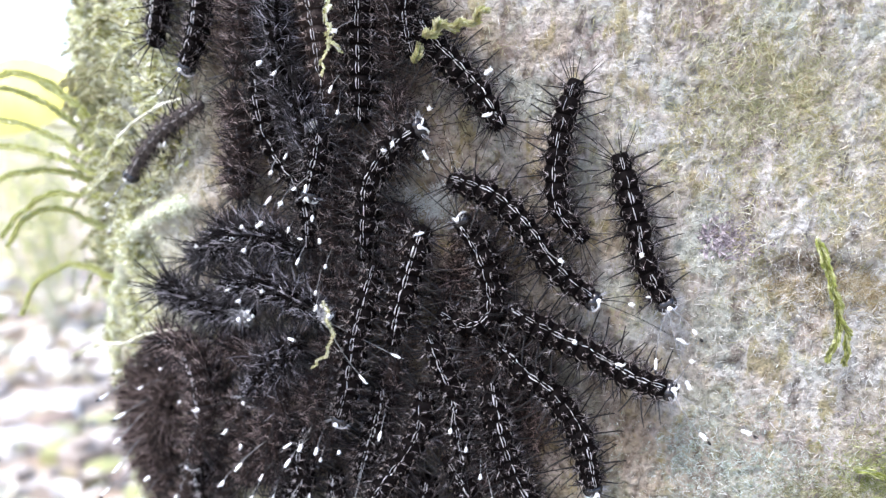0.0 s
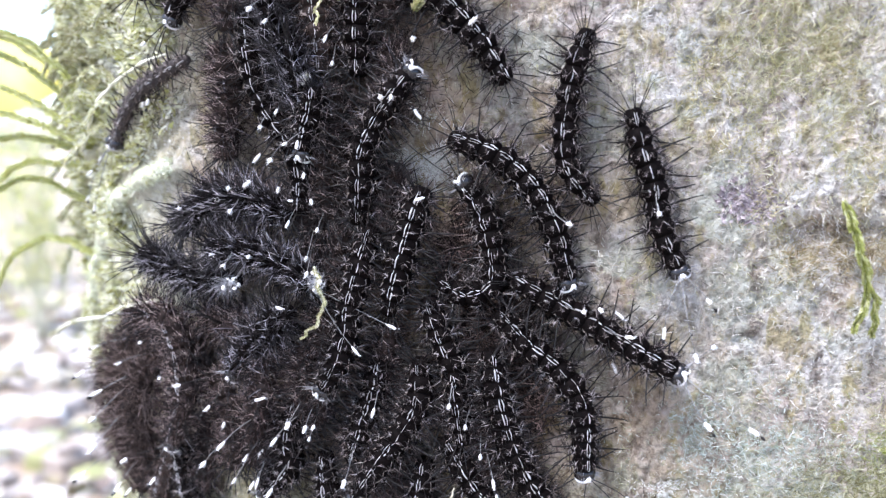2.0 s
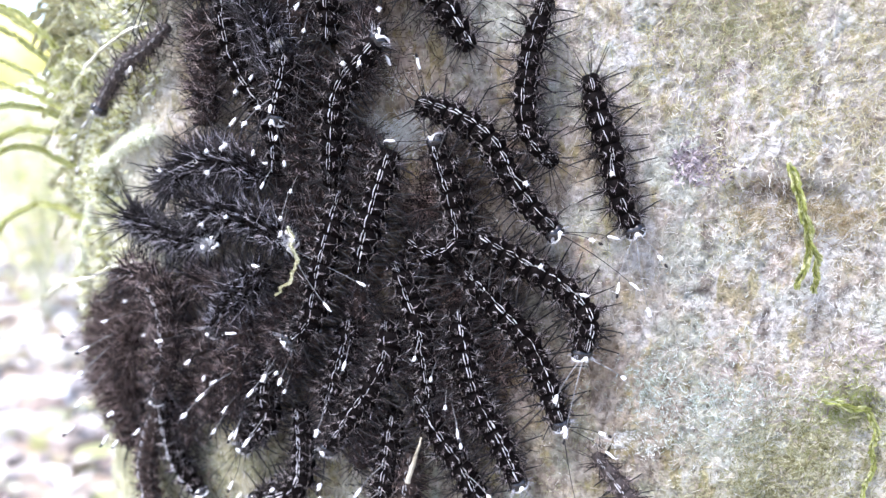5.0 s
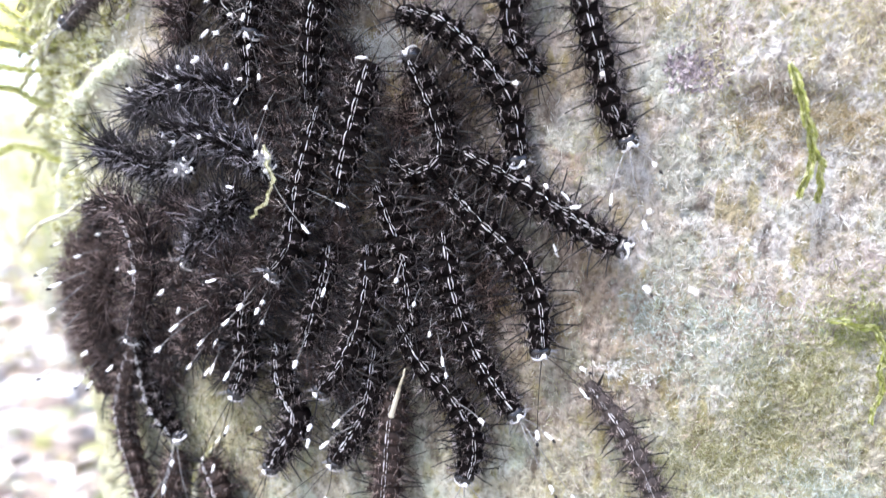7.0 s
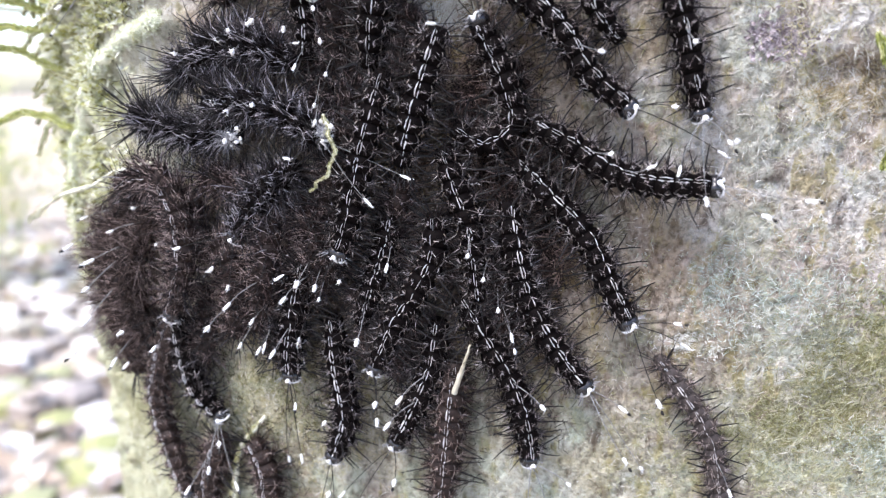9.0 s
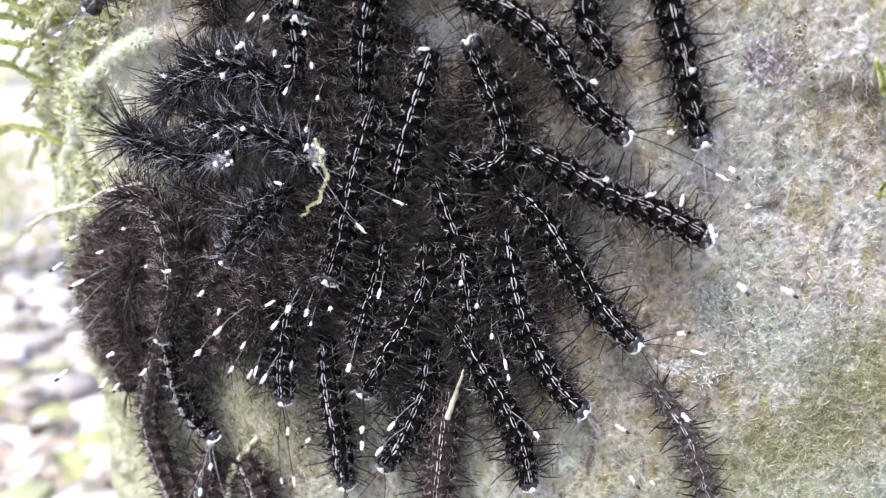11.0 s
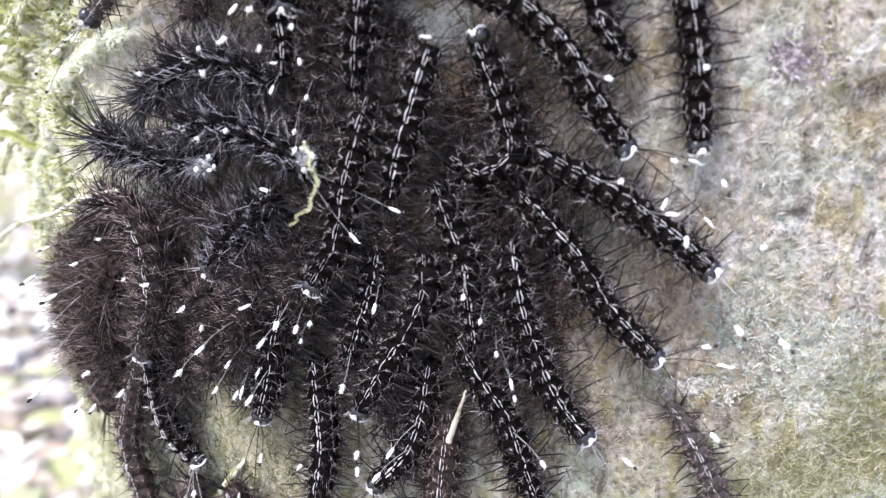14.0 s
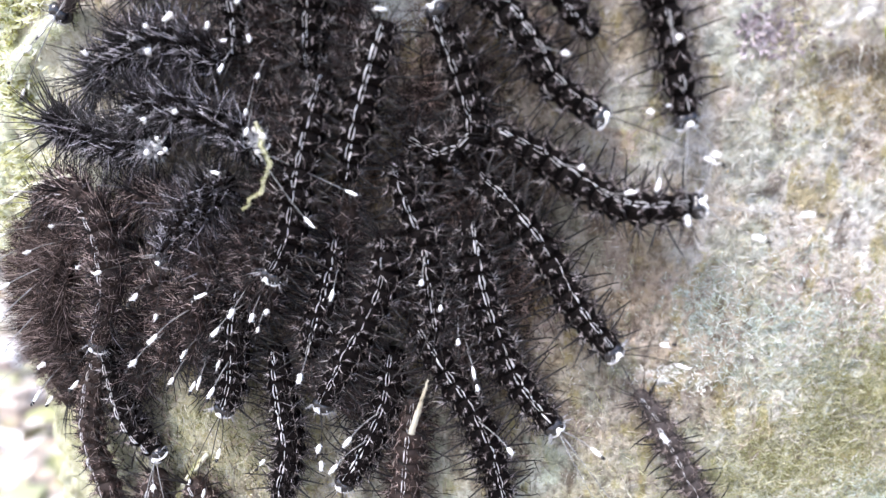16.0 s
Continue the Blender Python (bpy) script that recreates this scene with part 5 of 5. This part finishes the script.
caterpillar([(-1.05, -0.95, 0.55), (-1.08, -1.69, 0.55)], moves=[
    (5.5, [(-1.33, -2.23, 0.55), (-1.79, -2.87, 0.55), (-2.39, -3.73, 0.55)]),
    (7, [(-1.33, -2.57, 0.55), (-1.73, -3.40, 0.55), (-2.25, -4.03, 0.55)]),
    (8, [(-1.41, -2.50, 0.55), (-1.87, -3.20, 0.55), (-2.41, -4.04, 0.55)]),
    (9, [(-1.42, -2.38, 0.55), (-1.88, -3.08, 0.55), (-2.32, -4.03, 0.55)]),
    (12.5, [(-1.37, -2.34, 0.55), (-1.78, -3.03, 0.55), (-2.38, -3.93, 0.55)]),
    (14.5, [(-1.40, -2.37, 0.55), (-1.89, -3.13, 0.55), (-2.35, -3.98, 0.55)]),
    (16, [(-1.41, -2.39, 0.55), (-1.79, -3.02, 0.55), (-2.32, -4.00, 0.55)])], roll=8)
caterpillar([(-0.65, -2.56, 0.45), (-0.17, -3.36, 0.45)], moves=[
    (3, [(0.29, -3.99, 0.45), (0.63, -4.71, 0.45), (0.86, -5.44, 0.45)]),
    (5.5, [(0.32, -4.09, 0.45), (0.61, -4.68, 0.45), (0.84, -5.28, 0.45)]),
    (7, [(0.54, -4.22, 0.45), (0.80, -5.02, 0.45), (0.55, -5.94, 0.45)]),
    (8, [(0.26, -4.18, 0.45), (0.48, -5.11, 0.45), (0.44, -6.09, 0.45)]),
    (9, [(0.34, -4.28, 0.45), (0.61, -5.20, 0.45), (0.72, -6.10, 0.45)]),
    (12.5, [(0.28, -4.15, 0.45), (0.60, -4.95, 0.45), (0.82, -5.83, 0.45)]),
    (14.5, [(0.23, -4.01, 0.45), (0.48, -4.86, 0.45), (0.73, -5.52, 0.45)]),
    (16, [(0.28, -4.10, 0.45), (0.56, -4.83, 0.45), (0.75, -5.58, 0.45)])], roll=-25)
caterpillar([(-1.06, -3.07, 0.35), (-1.20, -3.94, 0.35)], moves=[
    (5.5, [(-1.30, -4.55, 0.35), (-1.45, -5.22, 0.35)]),
    (7, [(-1.45, -4.66, 0.35), (-2.03, -5.51, 0.35)]),
    (8, [(-1.61, -4.93, 0.35), (-2.17, -5.91, 0.35)]),
    (9, [(-1.54, -4.80, 0.35), (-2.04, -5.77, 0.35)]),
    (12.5, [(-1.63, -4.94, 0.35), (-2.25, -5.80, 0.35)]),
    (14.5, [(-1.48, -4.75, 0.35), (-2.11, -5.50, 0.35)]),
    (16, [(-1.66, -4.94, 0.35), (-2.25, -5.91, 0.35)])], roll=10)
caterpillar([(-0.74, -3.92, 0.35), (-0.87, -4.76, 0.35), (-0.99, -5.76, 0.35), (-1.13, -6.92, 0.35)], tone=1)
caterpillar([(-3.18, -3.07, 0.40), (-3.14, -4.01, 0.40)], moves=[
    (5.5, [(-3.38, -4.94, 0.40), (-4.59, -5.51, 0.40)]),
    (7, [(-2.87, -4.75, 0.40), (-3.46, -5.69, 0.40)]),
    (8, [(-3.21, -5.26, 0.40), (-3.88, -6.48, 0.40)]),
    (9, [(-3.02, -5.25, 0.40), (-3.38, -6.17, 0.40)]),
    (12.5, [(-3.07, -4.90, 0.40), (-2.95, -5.90, 0.40)]),
    (14.5, [(-3.15, -4.86, 0.40), (-3.39, -5.83, 0.40)]),
    (16, [(-3.09, -5.02, 0.40), (-3.34, -5.97, 0.40)])], roll=12)
caterpillar([(-3.68, -1.94, 0.50), (-3.87, -2.75, 0.50)], moves=[
    (5.5, [(-3.88, -3.31, 0.50), (-4.40, -3.95, 0.50)]),
    (7, [(-3.88, -3.55, 0.50), (-4.19, -4.20, 0.50)]),
    (8, [(-4.08, -3.55, 0.50), (-4.56, -4.45, 0.50)]),
    (9, [(-4.07, -3.67, 0.50), (-4.10, -4.10, 0.50)]),
    (12.5, [(-4.03, -3.46, 0.50), (-4.08, -4.07, 0.50)]),
    (14.5, [(-4.10, -3.63, 0.50), (-4.32, -4.22, 0.50)]),
    (16, [(-4.00, -3.69, 0.50), (-4.29, -4.38, 0.50)])])
caterpillar([(3.03, -3.63, 0.35)], moves=[
    (7, [(3.57, -4.35, 0.35), (3.98, -5.14, 0.35), (4.36, -6.07, 0.35), (4.73, -7.00, 0.35)]),
    (8, [(3.47, -4.42, 0.35), (3.88, -5.21, 0.35), (4.31, -6.12, 0.35), (4.72, -7.03, 0.35)]),
    (8.5, [(3.50, -4.39, 0.35), (3.94, -5.18, 0.35), (4.44, -6.04, 0.35), (5.00, -6.88, 0.35)]),
    (9, [(3.56, -4.36, 0.35), (4.01, -5.13, 0.35), (4.21, -6.11, 0.35), (4.37, -7.10, 0.35)]),
    (11.5, [(3.55, -4.37, 0.35), (3.89, -5.20, 0.35), (4.17, -6.16, 0.35), (4.44, -7.12, 0.35)]),
    (12.5, [(3.50, -4.40, 0.35), (3.86, -5.22, 0.35), (4.16, -6.17, 0.35), (4.46, -7.13, 0.35)]),
    (16, [(3.49, -4.40, 0.35), (3.92, -5.19, 0.35), (4.34, -6.10, 0.35), (4.77, -7.01, 0.35)])], headless=True, tone=2, fat=0.86)
caterpillar([(-1.91, 7.27, 0.50), (-1.98, 6.25, 0.50), (-2.03, 5.30, 0.50), (-2.07, 4.39, 0.50)], headless=True)
caterpillar([(-3.70, 7.43, 0.50), (-3.74, 6.27, 0.50), (-3.73, 5.40, 0.50), (-3.70, 4.51, 0.50)], headless=True, fur=1.2)
caterpillar([(-3.08, 7.38, 0.45), (-2.93, 6.22, 0.45), (-2.85, 5.35, 0.45), (-2.82, 4.48, 0.45)], tone=1, headless=True)
caterpillar([(-0.89, 7.19, 0.40), (-1.08, 6.40, 0.40), (-0.97, 5.57, 0.40)], headless=True)
caterpillar([(-5.35, 7.63, 0.40), (-5.55, 6.55, 0.40), (-6.00, 5.73, 0.40)])
caterpillar([(-6.41, 7.78, 0.40), (-6.63, 6.89, 0.40), (-6.91, 6.22, 0.40)], headless=True)
caterpillar([(-4.42, 7.52, 0.40), (-4.53, 6.34, 0.40), (-4.76, 5.36, 0.40)], headless=True, tone=1, fur=1.2)
caterpillar([(-1.42, 7.26, 0.30), (-1.47, 6.34, 0.30), (-1.53, 5.29, 0.30)], headless=True, tone=1, fur=1.2)
caterpillar([(-2.63, 4.25, 0.35), (-2.75, 3.46, 0.35), (-2.87, 2.66, 0.35), (-2.87, 1.72, 0.35)], headless=True, tone=1, fur=1.2)
caterpillar([(-4.96, 5.14, 0.35), (-4.77, 4.33, 0.35), (-4.99, 3.51, 0.35), (-4.91, 2.91, 0.35)], headless=True, tone=1, fur=1.2)
caterpillar([(-3.39, 5.15, 0.60), (-3.30, 4.67, 0.60), (-3.21, 4.20, 0.60), (-3.19, 3.77, 0.60)], fur=1.2)
caterpillar([(-2.85, 4.18, 0.70), (-2.93, 3.76, 0.70), (-3.07, 3.40, 0.70), (-3.17, 3.05, 0.70)])
caterpillar([(-7.24, 0.93, 0.60), (-6.29, 0.67, 0.60), (-5.52, 0.51, 0.60), (-4.89, 0.51, 0.60)], fur=1.2)
caterpillar([(-5.38, 1.11, 0.60), (-4.51, 1.11, 0.60), (-3.78, 0.87, 0.60), (-3.16, 0.47, 0.60)], fur=1.2)
caterpillar([(-6.27, 1.47, 0.50), (-5.40, 1.98, 0.50), (-4.46, 2.14, 0.50), (-3.54, 1.79, 0.50)], headless=True, fur=1.2)
caterpillar([(-3.60, -0.05, 0.70), (-4.05, -0.37, 0.70), (-4.48, -0.81, 0.70), (-4.88, -1.38, 0.70)], fur=1.2)
caterpillar([(-5.79, -0.27, 0.40), (-5.05, -0.52, 0.40), (-4.34, -0.66, 0.40), (-3.57, -0.75, 0.40)], tone=1, fur=1.2, headless=True)
caterpillar([(-7.87, -0.64, 0.65), (-7.02, -0.34, 0.70), (-6.43, -0.45, 0.75), (-6.07, -1.13, 0.80), (-6.11, -2.06, 0.80), (-6.56, -3.14, 0.80)], tone=1, fur=1.2, lines=True)
caterpillar([(-7.80, -0.80, 0.50), (-8.70, -1.60, 0.50), (-9.05, -2.80, 0.45), (-8.85, -4.00, 0.45), (-8.40, -5.00, 0.40)], tone=1, fur=1.5, headless=True, fat=1.7)
caterpillar([(-7.10, -1.00, 0.45), (-7.75, -1.90, 0.60), (-8.00, -3.10, 0.60), (-7.75, -4.60, 0.40)], tone=1, fur=1.5, headless=True, fat=1.7)
caterpillar([(-7.02, -3.60, 0.50), (-7.44, -4.63, 0.50), (-7.66, -5.51, 0.50), (-7.39, -6.50, 0.50), (-7.04, -7.60, 0.50)], tone=1)
caterpillar([(-6.80, -3.10, 0.40), (-6.72, -4.20, 0.40), (-6.50, -4.95, 0.40), (-5.98, -5.50, 0.40)])
caterpillar([(-4.35, -0.62, 0.60), (-4.29, -1.49, 0.60), (-4.52, -2.41, 0.60), (-4.73, -3.36, 0.60)], tone=1, fur=1.2, headless=True)
caterpillar([(-3.56, -0.64, 0.40), (-3.45, -1.29, 0.40), (-3.56, -2.08, 0.40), (-3.74, -2.89, 0.40)], tone=1, headless=True, fur=1.2)
caterpillar([(-5.60, -1.48, 0.50), (-5.23, -2.15, 0.50), (-5.11, -2.84, 0.50), (-5.26, -3.59, 0.50)], tone=1, fur=1.2, headless=True)
caterpillar([(-1.92, -1.04, 0.40), (-2.08, -1.70, 0.40), (-2.35, -2.48, 0.40), (-2.61, -3.19, 0.40)], headless=True)
caterpillar([(-2.98, 0.10, 0.35), (-3.14, -0.64, 0.35), (-3.31, -1.41, 0.35), (-3.27, -2.43, 0.35)], tone=1, headless=True, fur=1.2)
caterpillar([(-6.06, -6.06, 0.30), (-6.47, -6.99, 0.30), (-6.67, -8.05, 0.30)], tone=1, headless=True)
caterpillar([(-5.26, -6.06, 0.30), (-4.97, -6.69, 0.30), (-4.98, -7.65, 0.30)], tone=1, headless=True)
caterpillar([(-2.52, 1.91, 0.25), (-2.68, 1.01, 0.25), (-2.85, 0.09, 0.25), (-2.97, -0.88, 0.25)], headless=True, tone=1, fur=1.2, fat=1.1)
caterpillar([(-1.74, -0.33, 0.25), (-1.88, -1.19, 0.25), (-2.09, -2.07, 0.25), (-2.25, -3.00, 0.25)], headless=True, tone=1, fur=1.2, fat=1.1)
caterpillar([(-2.97, 2.21, 0.25), (-3.15, 1.53, 0.25), (-3.23, 0.82, 0.25), (-3.23, 0.19, 0.25)], headless=True, tone=1, fur=1.2, fat=1.1)
caterpillar([(-0.59, -0.94, 0.25), (-0.66, -1.70, 0.25), (-0.73, -2.36, 0.25)], headless=True, tone=1, fur=1.2, fat=1.1)
caterpillar([(-4.22, -2.27, 0.25), (-4.42, -3.11, 0.25), (-4.57, -4.11, 0.25)], headless=True, tone=1, fur=1.2, fat=1.1)
caterpillar([(-1.50, 2.74, 0.25), (-1.63, 2.08, 0.25), (-1.76, 1.40, 0.25)], headless=True, tone=1, fur=1.2, fat=1.1)
caterpillar([(-0.13, -0.94, 0.25), (-0.03, -1.79, 0.25), (0.17, -2.77, 0.25), (0.32, -3.44, 0.25)], headless=True, tone=1, fur=1.2, fat=1.1)
caterpillar([(-2.73, -2.44, 0.25), (-2.43, -3.12, 0.25), (-2.59, -3.96, 0.25)], headless=True, tone=1, fur=1.2, fat=1.1)
caterpillar([(-1.51, -2.85, 0.25), (-1.83, -3.68, 0.25), (-1.92, -4.40, 0.25)], headless=True, tone=1, fur=1.2, fat=1.1)
caterpillar([(-2.49, 6.95, 0.25), (-2.47, 5.89, 0.25), (-2.53, 4.58, 0.25)], headless=True, tone=1, fur=1.2, fat=1.1)
caterpillar([(-3.51, 6.17, 0.25), (-3.48, 5.07, 0.25), (-3.50, 3.94, 0.25)], headless=True, tone=1, fur=1.2, fat=1.1)
caterpillar([(-1.56, 5.08, 0.25), (-1.48, 4.20, 0.25), (-1.76, 3.43, 0.25)], headless=True, tone=1, fur=1.2, fat=1.1)
caterpillar([(-2.51, 4.02, 0.25), (-2.58, 3.00, 0.25), (-2.65, 1.83, 0.25)], headless=True, tone=1, fur=1.2, fat=1.1)
caterpillar([(-3.23, 3.47, 0.25), (-3.29, 2.54, 0.25), (-3.29, 1.70, 0.25)], headless=True, tone=1, fur=1.2, fat=1.1)
caterpillar([(-5.65, 2.28, 0.25), (-4.77, 2.24, 0.25), (-3.71, 2.06, 0.25)], headless=True, tone=1, fur=1.2, fat=1.1)
caterpillar([(-7.38, -1.48, 0.25), (-6.59, -1.76, 0.25), (-5.82, -1.57, 0.25)], headless=True, tone=1, fur=1.2, fat=1.1)
caterpillar([(-6.27, -2.70, 0.25), (-6.16, -3.56, 0.25), (-6.53, -4.53, 0.25)], headless=True, tone=1, fur=1.2, fat=1.1)
caterpillar([(-8.32, -1.21, 0.25), (-7.09, -0.84, 0.25), (-6.02, -1.00, 0.25)], headless=True, tone=1, fur=1.2, fat=1.1)



def fluff(s, z, h, size, seed, label, material):
    """A loose tuft of pale down with a few crumbs in it, caught on the bristles."""
    rng = random.Random(seed)
    p, n = bark_point(s, z, h)
    root = new("fluff")
    root.matrix_basis = Matrix.Translation(p)
    down, crumb = Bits(), Bits()
    for i in range(150):
        way = (n * 0.5 + Vector([rng.gauss(0, 1) for _ in range(3)])).normalized()
        at = Vector([rng.gauss(0, 0.25) for _ in range(3)]) * size * CM
        down.hair(at, way, size * CM * rng.uniform(0.3, 1.1), Vector([rng.uniform(-1, 1) for _ in range(3)]), rng.uniform(0.00003, 0.00006))
    for i in range(9):
        crumb.blob(Vector([rng.gauss(0, 0.3) for _ in range(3)]) * size * CM, size * CM * rng.uniform(0.08, 0.2), rng, 6, 4, rng.uniform(0.6, 1.2))
    child("down", down.mesh("down", FACEHAIR), root)
    child("crumb", crumb.mesh("crumb", material, False), root)
    tagged(root, label, "fluff")


fluff(-4.82, 0.45, 0.85, 0.3, 71, "tuft of white down caught among the dark bristles", WHITE)
fluff(-2.95, 0.62, 0.95, 0.26, 72, "tuft of pale down at the end of a moss shoot", CHALK)
fluff(-3.0, 4.35, 0.8, 0.2, 73, "small pale tuft of down on the caterpillars", CHALK)


def shed_hair():
    """Loose and shed bristles matted on the bark under and between the caterpillars."""
    rng = random.Random(31)
    b = Bits()
    # extra clumps of hair, which also stand in for shade between the bodies
    mats = [[bark_point(s, z)[0]] * 4 for s, z in ((-0.05, 1.35), (0.05, 1.0), (-0.3, 0.9), (0.3, 0.1), (0.05, -0.5), (0.75, -0.3), (0.85, -1.5), (0.7, -2.2))]
    for line in TRAILS + mats:
        for i in range(360 if len(line) > 4 else 1300):
            p = rng.choice(line)
            s = p.x / CM
            if s < -3.5:
                s = -3.5 - 11 * math.asin(min(1.0, (-3.5 - s) / 11.4))
            s, z = s + rng.gauss(0, 0.36), (p.z - LEVEL) / CM + rng.gauss(0, 0.36)
            if math.hypot((s + 1.0) / 0.45, (z - 2.9) / 0.6) < 1:
                continue
            q, n = bark_point(s, z, relief(s, z) + rng.uniform(0, 0.25))
            side = Vector((0, 0, 1)).cross(n)
            a = rng.uniform(0, 6.283)
            way = (side * math.cos(a) + Vector((0, 0, 1)) * math.sin(a) + n * rng.uniform(-0.1, 0.6)).normalized()
            b.hair(q, way, 0.001 * rng.uniform(1.5, 4), side * rng.uniform(-1, 1) - n * 0.3, rng.uniform(0.00005, 0.00009))
    tagged(new("shed_bristles", b.mesh("shed_bristles", HAIR[2])), "mat of fine brown shed bristles on the bark among the caterpillars", "shed hair", kind="stuff")


shed_hair()


# ---------------------------------------------------------------- movement
def motions():
    for ob, rows in MOVERS:
        keys = list(rows)
        if keys[0][0] > 0:
            keys.insert(0, (0.0, keys[0][1]))
        if keys[-1][0] < 16:
            keys.append((16.0, keys[-1][1]))
        walk(ob, keys)


motions()
